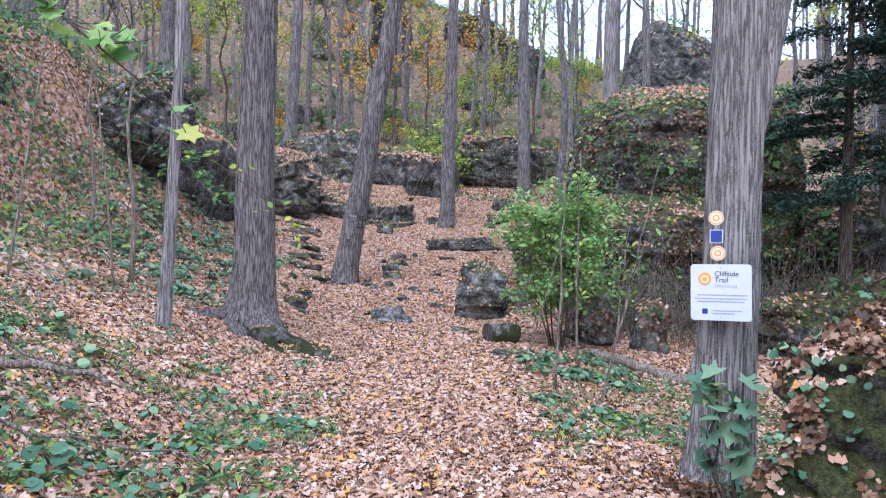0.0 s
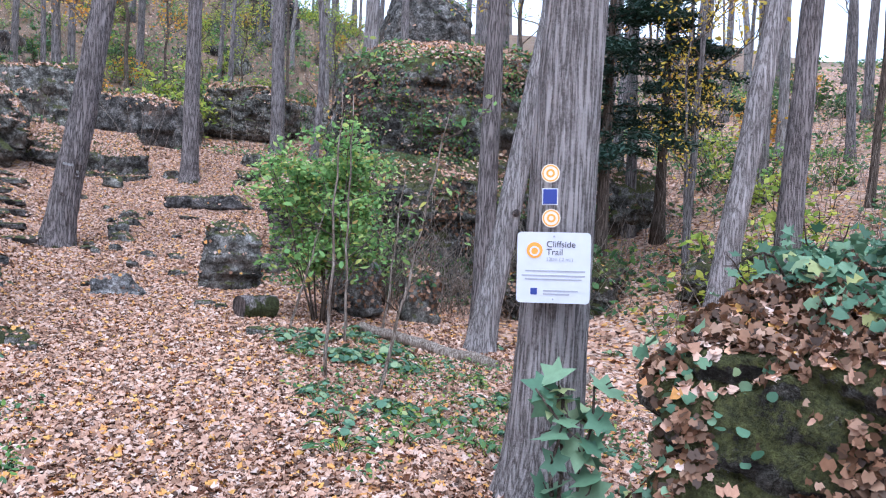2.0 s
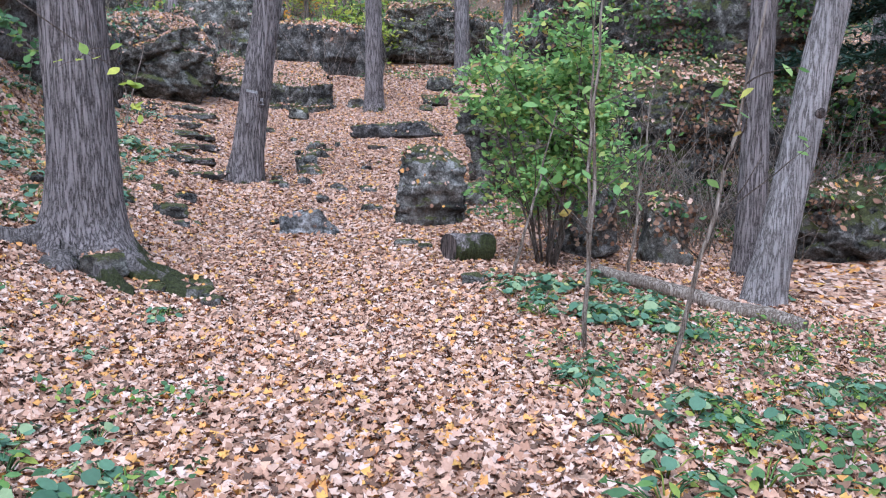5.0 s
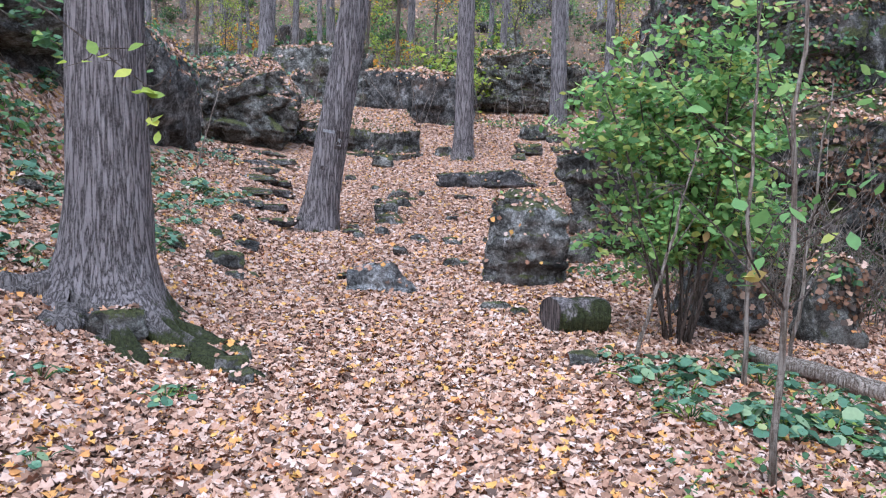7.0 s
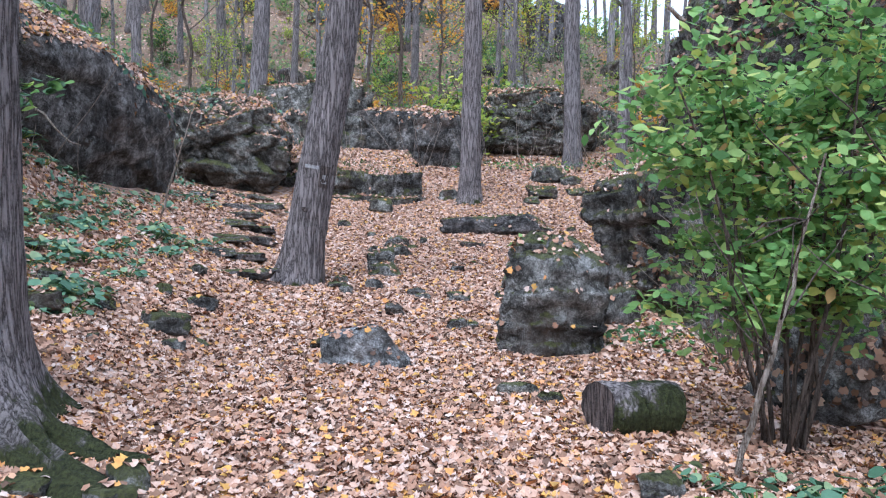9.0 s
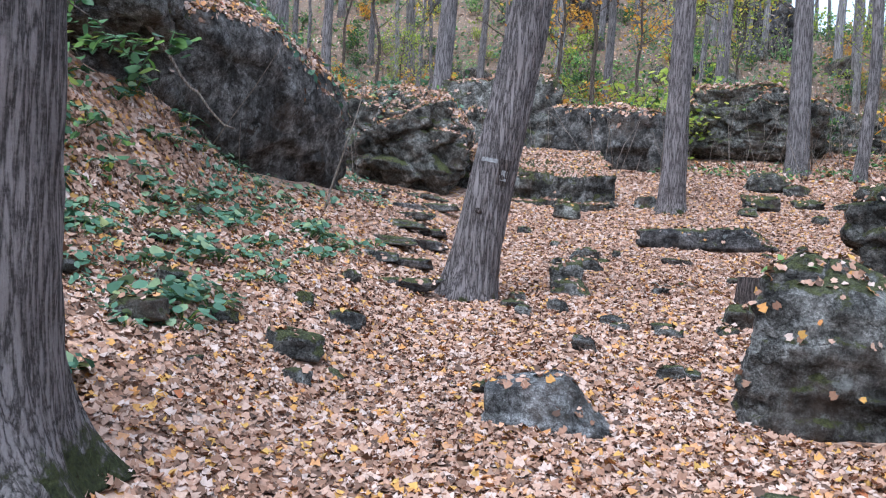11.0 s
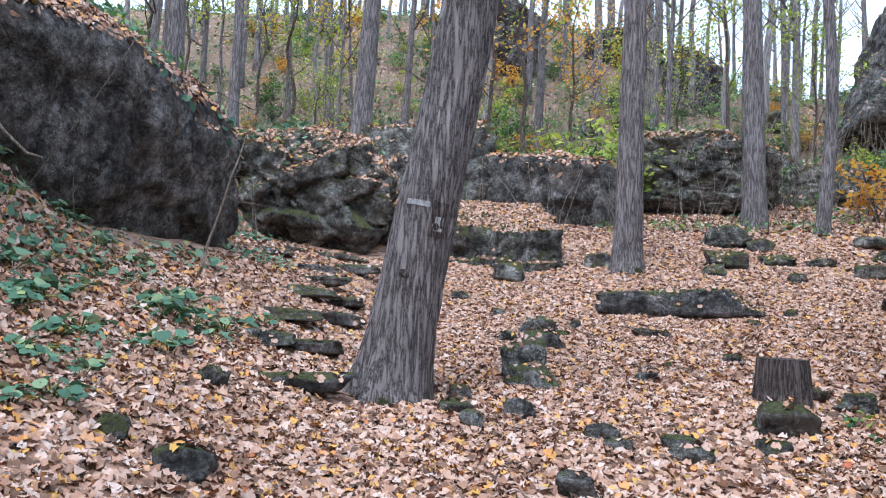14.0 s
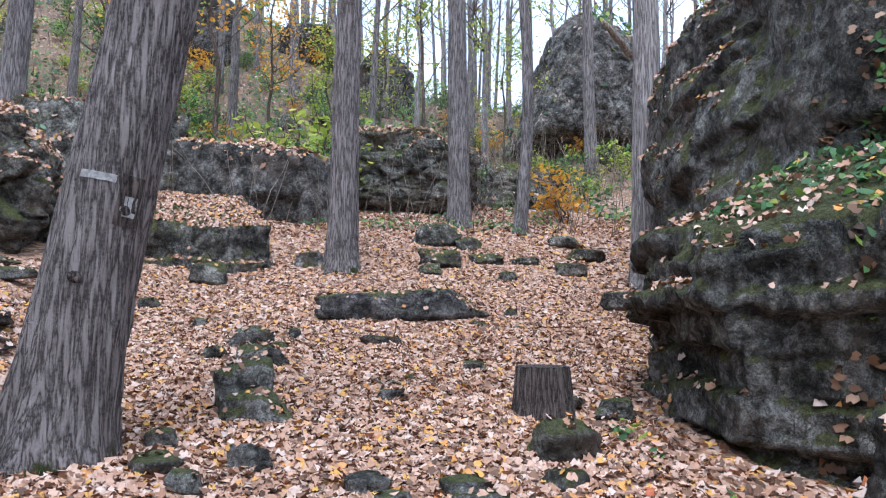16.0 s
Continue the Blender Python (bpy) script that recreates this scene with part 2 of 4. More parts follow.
# ---- the lie of the land ----
MID = [(-30, .5), (0, 0), (4, -.2), (8, -.45), (11, -.38), (14, -.22), (16, -.02), (18, .25), (20, .45), (23, .93), (25, 1.4), (27, 2.0),
       (30, 3.1), (34, 4.3), (39, 5.6), (48, 9), (60, 13.5), (75, 19), (90, 21), (300, 25)]


def smooth(a, b, v):
    u = min(1, max(0, (v - a) / (b - a)))
    return u * u * (3 - 2 * u)


def mid(y):
    for (a, p), (b, q) in zip(MID, MID[1:]):
        if y <= b:
            return p + (q - p) * (y - a) / (b - a)
    return MID[-1][1]


def height(x, y):
    z = (mid(y - .8) + mid(y) + mid(y + .8)) / 3
    bank = max(0, -1.5 - .04 * min(max(y, 0), 20) - .25 * smooth(14, 19, y) - x)
    near = 1 - smooth(20, 30, y)
    z += near * (.42 * bank * bank / (bank + .6) if bank < 9 else 3.54 + .3 * (bank - 9))
    z += 2.2 * smooth(0, 2.0, -6.8 - x) * smooth(10, 14, y) * (1 - smooth(23, 34, y))
    z += (1 - near) * .05 * max(0, -x - 4)
    z += 1.0 * smooth(0, 1.6, -5.35 - x) * smooth(13, 16, y) * (1 - smooth(18.3, 20.5, y))
    z += 7 * smooth(40, 74, y) * (1 - smooth(-6, 16, x)) - 4 * smooth(60, 90, y) * smooth(4, 20, x)
    right = max(0, x - 1.5)
    z += -.1 * min(right, 4) * (1 - smooth(14, 24, y)) + .3 * max(0, x - 7) * (1 - smooth(15, 60, y) * .6) * (1 - smooth(30, 80, x) * .6)
    p = Vector((x, y, 0))
    return z + .05 * noise.noise(p * .9) + .035 * noise.noise(p * 2.3) + smooth(30, 45, y) * .7 * noise.noise(p * .15)


def mesh_object(name, verts, faces, material, parent=None, flat=False):
    me = bpy.data.meshes.new(name)
    me.from_pydata(verts, [], faces)
    me.materials.append(material)
    if not flat:
        me.polygons.foreach_set("use_smooth", [True] * len(me.polygons))
    me.update()
    ob = new(name, me)
    ob.parent = parent
    return ob


def part(name, bm, material, parent, label=""):
    me = bpy.data.meshes.new(name)
    bm.to_mesh(me)
    bm.free()
    me.materials.append(material)
    ob = new(name, me)
    ob.parent = parent
    return tagged(ob, label)


def steps_between(a, b, step):
    n = max(1, round((b - a) / step))
    return [a + (b - a) * i / n for i in range(n)]


GX = steps_between(-300, -60, 30) + steps_between(-60, -14, 2) + steps_between(-14, 12, .22) + steps_between(12, 60, 2) + steps_between(60, 301, 30)
GY = steps_between(-300, -20, 30) + steps_between(-20, -2, 1.5) + steps_between(-2, 36, .22) + steps_between(36, 100, 1.2) + steps_between(100, 301, 20)
gw = len(GX)
ground = mesh_object("ground", [(x, y, height(x, y)) for y in GY for x in GX],
                     [(j * gw + i, j * gw + i + 1, j * gw + gw + i + 1, j * gw + gw + i) for j in range(len(GY) - 1) for i in range(gw - 1)], M_GROUND)
tagged(ground, "forest floor covered with fallen brown leaves", "ground", kind="structure")

CATCHERS = []


def catch(ob, m=None, bare=False):
    me = ob.data
    m = m or ob.matrix_basis
    CATCHERS.append(([m @ v.co for v in me.vertices], [tuple(p.vertices) for p in me.polygons], bare))


# ---- rocks ----


def rock(name, x, y, w, d, h, label, material=M_ROCK, seed=0, turn=0, sink=0.15, boxy=0.5, layers=0.0, rough=0.16, detail=4, base=None, tilt=0, lean=0, group="", cat="rock", foot=.2):
    """A rock of the given width, depth and height, resting a little sunk at (x, y)."""
    bm = bmesh.new()
    bmesh.ops.create_icosphere(bm, subdivisions=detail, radius=1)
    off = Vector((seed * 7.3, seed * 3.1, seed * 5.7))
    size = Vector((w / 2, d / 2, h / 2))
    mean = (w * d * h) ** (1 / 3)
    rr = random.Random(seed * 13 + 5)
    planes = []
    for axis in range(3):
        for sign_of in (-1, 1):
            nrm = Vector((rr.gauss(0, .2), rr.gauss(0, .2), rr.gauss(0, .16)))
            nrm[axis] += sign_of
            planes.append((nrm.normalized(), 1.0))
    for i in range(11):
        nrm = Vector((rr.gauss(0, 1), rr.gauss(0, 1), rr.gauss(0, .8))).normalized()
        planes.append((nrm, rr.uniform(.8, .98) + boxy * .32))
    for v in bm.verts:
        n = v.co.normalized()
        total = 0.0
        for nrm, dist in planes:
            c = n.dot(nrm)
            if c > 0:
                total += (c / dist) ** 16
        n = n * total ** (-1 / 16)
        q = Vector((n.x * size.x, n.y * size.y, n.z * size.z))
        s = q / mean
        k = 1 + rough * 1.2 * noise.noise(s * 1.3 + off) + rough * .8 * (.4 - abs(noise.noise(s * 2.7 + off))) + rough * .4 * noise.noise(s * 6.5 + off)
        fine = .1 * (.3 - abs(noise.noise(q * 1.5 + off))) + .08 * (.3 - abs(noise.noise(q * 3.3 + off))) + .04 * (.3 - abs(noise.noise(q * 8 + off))) + .018 * noise.noise(q * 19 + off)
        if detail > 4 and mean > 1.6:
            dist, near = noise.voronoi(Vector((q.x, q.y, q.z * 1.5)) * (1.5 / max(.6, mean * .5)) + off + noise.noise_vector(q * .9) * .35)
            block = noise.cell(near[0] * 7.7 + off)
            fine += .11 * block - .1 * max(0, 1 - (dist[1] - dist[0]) * 9)
        if layers:
            u = (q.z + .1 * noise.noise(q * .8 + off) + .06 * q.x) / layers
            fine += .16 * layers * noise.noise(Vector((math.floor(u) * 3.7, seed, q.x * .9 + q.y * .9))) - .14 * layers * max(0, 1 - abs(u - round(u)) * 6)
        fine *= min(1, mean * .6) * min(1.3, rough / .12)
        flat = Vector((n.x, n.y, n.z * .4))
        v.co = Vector((q.x * k, q.y * k, q.z * (.5 + .5 * k))) + flat * fine
    for v in bm.verts:
        if v.co.z < 0:
            grow = 1 + foot * min(1, -v.co.z / (h / 2))
            v.co.x *= grow
            v.co.y *= grow
    for axis, length in enumerate((w, d, h)):
        lo, hi = min(v.co[axis] for v in bm.verts), max(v.co[axis] for v in bm.verts)
        for v in bm.verts:
            v.co[axis] = ((v.co[axis] - lo) / (hi - lo) - .5) * length
    me = bpy.data.meshes.new(name)
    bm.to_mesh(me)
    bm.free()
    me.materials.append(material)
    me.polygons.foreach_set("use_smooth", [True] * len(me.polygons))
    ob = new(name, me)
    z = height(x, y) if base is None else base
    ob.matrix_basis = pose(x, y, z + h * (.5 - sink), tilt, lean, turn)
    catch(ob, bare=cat != "cliff" and w < 2.7)
    return tagged(ob, label, cat, group)


def crag(name, outline, foot_z, top, label, material, seed, inset=.12, beds=(.1, .38), step=.16, slope=(0, 0), cell=.07, cat="cliff", dome=.15, hollow=0.0, cut=.75, bare=False):
    """A bedded rock wall over a footprint: beds stand out by turns, blocks part along joints, and the top is uneven."""
    r = random.Random(seed)
    pts = [Vector((x, y, 0)) for x, y in outline]
    area = sum(a.x * b.y - b.x * a.y for a, b in zip(pts, pts[1:] + pts[:1]))
    if area < 0:
        pts.reverse()
    cen = sum(pts, Vector()) / len(pts)
    ring = []
    for a, b in zip(pts, pts[1:] + pts[:1]):
        n = max(2, int((b - a).length / cell))
        ring += [a.lerp(b, i / n) for i in range(n)]
    for _ in range(int(.28 / cell)):
        ring = [(ring[i - 1] + ring[i] * 2 + ring[(i + 1) % len(ring)]) / 4 for i in range(len(ring))]
    n = len(ring)
    out, run = [], [0.0]
    for i in range(n):
        d = ring[(i + 3) % n] - ring[i - 3]
        out.append(Vector((d.y, -d.x, 0)).normalized())
        run.append(run[-1] + (ring[(i + 1) % n] - ring[i]).length)
    full = top + 2.0 - foot_z
    edges = [0.0]
    while edges[-1] < full:
        edges.append(edges[-1] + r.uniform(*beds))
    stand = [r.uniform(-1, 1) for _ in edges]
    wide = [r.uniform(.35, 1.3) for _ in edges]
    off = Vector((seed * 3.7, seed * 1.9, seed * 5.1))
    tops = [top + slope[0] * (p.x - cen.x) + slope[1] * (p.y - cen.y) + .3 * dome * noise.noise(p * .9 + off) for p in ring]
    rows = max(6, int((top - foot_z) / cell))
    verts, faces = [], []
    for j in range(rows + 1):
        for i in range(n):
            z = foot_z + (tops[i] - foot_z) * j / rows
            u = (z - foot_z)
            p = Vector((ring[i].x, ring[i].y, z))
            h = u + .14 * noise.noise(p * .55 + off) + .05 * noise.noise(p * 1.9 + off)
            k = max(0, next((m for m, e in enumerate(edges) if e > h), len(edges)) - 1)
            joint = (run[i] + k * .37 + .12 * noise.noise(p * 2 + off)) / wide[k]
            block = noise.cell(Vector((math.floor(joint) * 1.3, k * 2.1, seed)))
            near_bed = min(abs(h - edges[k]), abs(edges[min(k + 1, len(edges) - 1)] - h))
            near_joint = min(joint % 1, 1 - joint % 1) * wide[k]
            d = .3 * noise.noise(p * .5 + off) + step * stand[k] + step * .8 * block + .1 * noise.noise(p * 1.6 + off)
            d -= cut * (.3 + abs(noise.noise(p * 1.1 + off)) * 1.6) * (.06 * max(0, 1 - near_bed / .03) + .06 * max(0, 1 - near_joint / .035))
            thin = noise.cell(Vector((math.floor((h + .05 * noise.noise(p * 1.5 + off)) / .06) * 1.7, math.floor(joint * 2.3), seed + 3.5)))
            d += .3 * step * thin * max(0, .5 + 1.5 * noise.noise(p * .8 - off))
            d += .05 * (.3 - abs(noise.noise(p * 4 + off))) + .03 * noise.noise(p * 9 + off) + .015 * noise.noise(p * 21 + off)
            d -= inset * u + .1 * max(0, j / rows - .93) / .07
            d -= hollow * max(0, 1 - u / 1.3) * max(0, noise.noise(p * .7 + off) + .4)
            verts.append(p + out[i] * d + Vector((0, 0, .02 * noise.noise(p * 5 + off))))
    for j in range(rows):
        for i in range(n):
            faces.append((j * n + i, j * n + (i + 1) % n, (j + 1) * n + (i + 1) % n, (j + 1) * n + i))
    last = rows
    loops = 14
    for m in range(1, loops + 1):
        f = m / loops
        for i in range(n):
            q = verts[rows * n + i].lerp(Vector((cen.x, cen.y, top + dome)), f)
            q.z += (.12 * noise.noise(q * 1.3 + off) + .05 * noise.noise(q * 4 + off) + dome * .5 * math.sin(f * 3.14)) * min(1, f * 4)
            verts.append(q)
        for i in range(n):
            faces.append((last * n + i, last * n + (i + 1) % n, (last + 1) * n + (i + 1) % n, (last + 1) * n + i))
        last += 1
    faces.append(tuple(last * n + i for i in range(n)))
    ob = mesh_object(name, [v - Vector((cen.x, cen.y, foot_z)) for v in verts], faces, material)
    ob.matrix_basis = pose(cen.x, cen.y, foot_z)
    catch(ob, bare=bare)
    return tagged(ob, label, cat)


# the crag behind the bush
crag("cliff", [(1.65, 18.45), (2.6, 16.95), (4.5, 16.1), (7.6, 16.4), (7.8, 20), (4.2, 22.2), (2.4, 21.0)], -.6, 2.15, "grey layered cliff ledge with green moss", M_ROCK_LEDGE, 2, .02, (.07, .4), .15, (.08, .06), .045, dome=.5)
crag("cliff", [(3.75, 22.8), (3.25, 19.0), (5.0, 17.5), (8.4, 17.6), (10.5, 22), (9, 26), (5.5, 26)], -.4, 5.3, "tall dark rock crag overgrown with plants", M_ROCK_LEDGE, 3, .04, (.15, .7), .13, (.05, .05), .075, dome=.5)
crag("cliff", [(-8.0, 13.7), (-10.3, 12.4), (-13, 13.2), (-13, 16.6), (-9, 16.4)], 1.4, 4.7, "dark mossy rock wall above the leafy bank", M_ROCK_LEDGE, 16, .1, (.2, .8), .2, (0, .1), .1, dome=.4)
# left cliffs
rock("cliff", -8.35, 20.3, 4.6, 7.2, 4.4, "dark overhanging cliff beside the stone steps", M_ROCK_FACE, 5, -16, .22, .75, .0, .1, 6, base=1.95, lean=14, tilt=-8, foot=-.12, cat="cliff")
rock("cliff", -7.15, 17.6, 2.7, 2.6, 2.1, "dark overhanging boulder above a small cave", M_ROCK, 6, 14, 0, .55, .0, .14, 6, base=3.1, lean=-6, foot=0, cat="cliff")
rock("cliff", -6.4, 27.8, 3.8, 3.2, 2.9, "leaf covered rock mound above the steps", M_ROCK_MOSS, 7, 5, .2, .5, .3, .16, 6, cat="cliff")
# flat rock and the cliff band behind it
crag("boulder", [(-5.7, 28.3), (-3.8, 27.5), (-2.0, 26.8), (-1.15, 27.3), (-1.4, 29.6), (-5.2, 30.3)], 1.5, 3.25, "broad flat boulder covered with fallen leaves", M_ROCK_LEDGE, 8, -.05, (.2, .45), .1, (.0, .3), .07, "boulder", .1)
crag("cliff", [(-4.2, 31.3), (-2.0, 30.8), (-.2, 30.5), (.55, 31.2), (.4, 33.2), (-4.2, 33.6)], 2.2, 5.05, "grey rock cliff with a hollow foot", M_ROCK_FACE, 9, .02, (.5, 1.3), .1, (-.08, .05), .09, hollow=.9)
rock("cliff", -5.0, 32.0, 4.2, 2.4, 3.0, "mossy rock ledge behind the flat boulder", M_ROCK_MOSS, 10, 6, .2, .6, .5, .14, 5, cat="cliff")
rock("cliff", 2.5, 33.2, 4.2, 2.2, 2.6, "layered rock ledge covered with leaves", M_ROCK_MOSS, 11, -4, .2, .65, .35, .14, 6, cat="cliff")
rock("cliff", 5.8, 35.4, 4.6, 2.0, 1.5, "low rock ledge on the hillside", M_ROCK_MOSS, 12, 5, .25, .6, .35, .14, 5, cat="cliff")
# boulders far up
rock("boulder", 12.5, 44.5, 7.0, 6.0, 6.9, "huge dark boulder high on the hill", M_ROCK_FACE, 13, -10, .15, .5, .0, .13, 6)
rock("boulder", 5.7, 55.0, 3.6, 3.4, 4.6, "dark boulder on the hillside", M_ROCK_DARK, 14, 10, .2, .55, .0, .15, 5)
rock("boulder", -4.2, 56.0, 3.2, 3.0, 6.0, "tall rock on the hilltop", M_ROCK_DARK, 15, 10, .2, .6, .8, .16, 5)
rock("boulder", 2.0, 62.0, 6, 3.0, 3.0, "dark rock outcrop on the hillside", M_ROCK_DARK, 25, 10, .2, .6, .8, .16, 5)
# boulders by the path
crag("boulder", [(.33, 15.45), (.75, 15.28), (1.33, 15.4), (1.42, 15.95), (1.0, 16.25), (.4, 16.1)], -.35, 1.0, "grey pitted boulder beside the path", M_ROCK, 21, .15, (.06, .2), .02, (-.1, .05), .028, "boulder", .08, 0, .3, True)
rock("boulder", 2.75, 14.2, 1.1, .9, 1.15, "grey boulder under the bush", M_ROCK, 22, -12, .15, .6, .3, .13, 5)
rock("boulder", 3.85, 13.95, .78, .75, 1.1, "rounded dark mossy boulder", M_ROCK_MOSS, 23, 10, .14, .45, .2, .14, 5)
rock("boulder", -1.05, 15.05, .95, .55, .44, "pale angular rock lying in the path", M_ROCK_PALE, 29, 12, .25, .95, 0, .05, 5, lean=-9, foot=.35)
rock("boulder", 3.2, 4.4, 2.75, 2.1, 2.1, "mossy boulder covered with leaves beside the sign tree", M_ROCK_SHADED, 31, 20, .2, .55, .25, .15, 6)
rock("boulder", 7.2, 14.8, 2.8, 1.7, 1.5, "rock half buried on the wooded bank", M_ROCK_LEDGE, 32, 20, .25, .55, .3, .15, 5)
rock("boulder", 9.8, 13.0, 2.4, 1.6, 1.2, "mossy rock on the wooded slope", M_ROCK_MOSS, 33, -15, .25, .55, .3, .15, 5)
rock("boulder", 10.5, 19.0, 3.4, 2.6, 2.4, "rock outcrop on the wooded slope", M_ROCK_MOSS, 34, -15, .25, .55, .3, .15, 5)
# low slab and clearing stones
rock("stone_slab", .68, 24.45, 2.5, .7, .52, "long dark stone slab lying in the clearing", M_ROCK_DARK, 41, 3, .2, .8, 0, .06, 5, cat="stone slab")
rock("stone", -1.3, 20.0, .62, .42, .3, "grey mossy stone at a small pile", M_ROCK, 42, -14, .2, .6, .1, .14, 4)
rock("stone", -1.42, 20.3, .46, .36, .52, "flat grey stone on a small pile", M_ROCK, 43, 10, .2, .7, .1, .12, 4)
rock("stone", -1.25, 21.9, .55, .4, .28, "low grey stone among leaves", M_ROCK, 44, 10, .25, .65, 0, .14, 4)
rock("stone", .72, 18.85, .5, .4, .36, "rough stone beside the stump", M_ROCK_MOSS, 45, 10, .25, .5, .1, .16, 4)
rock("stone", -3.0, 15.35, .52, .34, .26, "dark cracked stone on the bank", M_ROCK, 46, -10, .22, .65, 0, .14, 4)
rock("stone", -2.05, 26.3, .6, .5, .42, "mossy stone below the flat boulder", M_ROCK_MOSS, 47, 0, .25, .5, 0, .14, 4)
rock("stone", 1.25, 20.2, .55, .35, .12, "flat stone by the stump", M_ROCK, 48, 20, .2, .7, 0, .1, 3)
rock("stone", .15, 23.0, .55, .25, .16, "small flat stone in the leaves", M_ROCK_DARK, 49, 8, .3, .7, 0, .1, 3)
rock("stone", 1.65, 17.0, .9, .6, .5, "broken rock at the cliff foot", M_ROCK, 50, 30, .2, .7, 0, .1, 4)
rock("stone", 1.1, 16.55, .7, .5, .4, "broken rock at the cliff foot", M_ROCK, 51, -20, .2, .7, 0, .1, 4)
rock("stone", .35, 14.0, .35, .2, .14, "small mossy stone by the log", M_ROCK_MOSS, 52, 0, .3, .5, 0, .12, 3)
rnd = random.Random(5)
def stones(places, label, group, seed, materials, flat=.55, detail=4):
    for i, (x, y, w) in enumerate(places):
        rock("stone", x, y, w, w * rnd.uniform(.55, .85), w * flat * rnd.uniform(.75, 1.2), label, materials[i % len(materials)], seed + i, rnd.uniform(-30, 30), .25, .65, 0, .14, detail, group=group)


stones([(1.98, 27.63, .85), (2.44, 29.28, 1.07), (2.95, 28.91, .7), (1.68, 27.06, .5), (3.01, 27.91, .66), (3.78, 27.79, .55), (3.08, 26.8, .41), (4.41, 27.09, .64), (5.3, 28.34, .83), (5.2, 29.3, .74), (2.2, 28.0, .5)],
       "mossy stone in a loose heap", "mossy stones in the clearing", 60, (M_ROCK_LEDGE, M_ROCK_MOSS), .45)
stones([(-3.82, 14.54, .4), (-3.61, 15.31, .26), (-4.21, 15.44, .3), (-4.58, 14.62, .3), (-5.36, 15.03, .4), (-3.51, 16.54, .24), (-3.61, 17.92, .28), (-4.9, 16.2, .3), (-5.3, 17.4, .35)],
       "dark mossy stone on the leafy bank", "mossy stones on the bank", 250, (M_ROCK_MOSS, M_ROCK_LEDGE))
stones([(-2.75, 14.9, .22), (-3.05, 16.5, .36), (-2.64, 15.29, .18), (-.11, 18.01, .3), (-.91, 17.16, .28), (-.62, 18.07, .24), (-.14, 16.48, .28), (-1.5, 15.62, .26), (-1.39, 22.92, .55), (-2.73, 24.74, .32),
        (-.17, 20.66, .28), (.91, 21.65, .3), (1.57, 19.84, .36), (-.71, 18.32, .26), (-.15, 18.31, .3), (-1.92, 19.53, .28), (-1.35, 18.84, .3), (-1.68, 18.48, .24), (-.44, 27.42, .5), (4.3, 25.0, .75), (-1.86, 11.74, .3)],
       "grey angular stone half buried in leaves", "grey stones in the clearing", 270, (M_ROCK, M_ROCK_FACE, M_ROCK))
stones([(-2.82, 11.9, .46), (-2.33, 11.8, .25)], "moss covered stone at the tree root", "mossy stones at the big tree", 300, (M_ROCK_MOSS,), .5)
for i in range(30):
    x, y = rnd.uniform(-4.2, 2.6), rnd.uniform(9.0, 26.0)
    if abs(x + .1 * y - .6) < .8 and y < 14.5 or (1 < x and 14 < y < 20):
        continue
    w = rnd.uniform(.12, .36)
    rock("stone", x, y, w, w * rnd.uniform(.5, .9), w * rnd.uniform(.3, .6), "small stone half buried in leaves", rnd.choice((M_ROCK, M_ROCK_MOSS, M_ROCK)), 100 + i,
         rnd.uniform(0, 180), .3, .5, 0, .14, 3, group="small stones in the clearing")
for i in range(26):
    x, y = rnd.uniform(-16, 14), rnd.uniform(33, 60)
    w = rnd.uniform(.6, 2.2)
    rock("stone", x, y, w, w * rnd.uniform(.6, .9), w * rnd.uniform(.4, .8), "rock on the wooded hillside", rnd.choice((M_ROCK_DARK, M_ROCK_MOSS)), 160 + i,
         rnd.uniform(0, 180), .3, .5, 0, .15, 4, group="rocks on the hillside")
# stone steps up the leafy bank
for i, (x, y, w) in enumerate([(-3.2, 18.65, .8), (-3.95, 19.7, .55), (-3.55, 20.0, .5), (-4.15, 20.7, .75), (-3.75, 21.3, .6), (-4.45, 21.9, .9), (-3.95, 22.3, .55), (-4.6, 23.0, .8),
                             (-4.9, 23.9, .9), (-4.7, 24.7, 1.1), (-5.9, 24.3, .8), (-5.2, 25.6, 1.1), (-6.0, 25.4, .7)]):
    rock("stone_step", x, y, w * 1.25, .42, .17, "rough stone step set into the leafy bank", M_ROCK if i % 2 else M_ROCK_DARK, 200 + i, rnd.uniform(-6, 6), .35, .95, 0, .07, 4,
         group="stone steps up the bank", cat="stone step")

# ---- trees ----


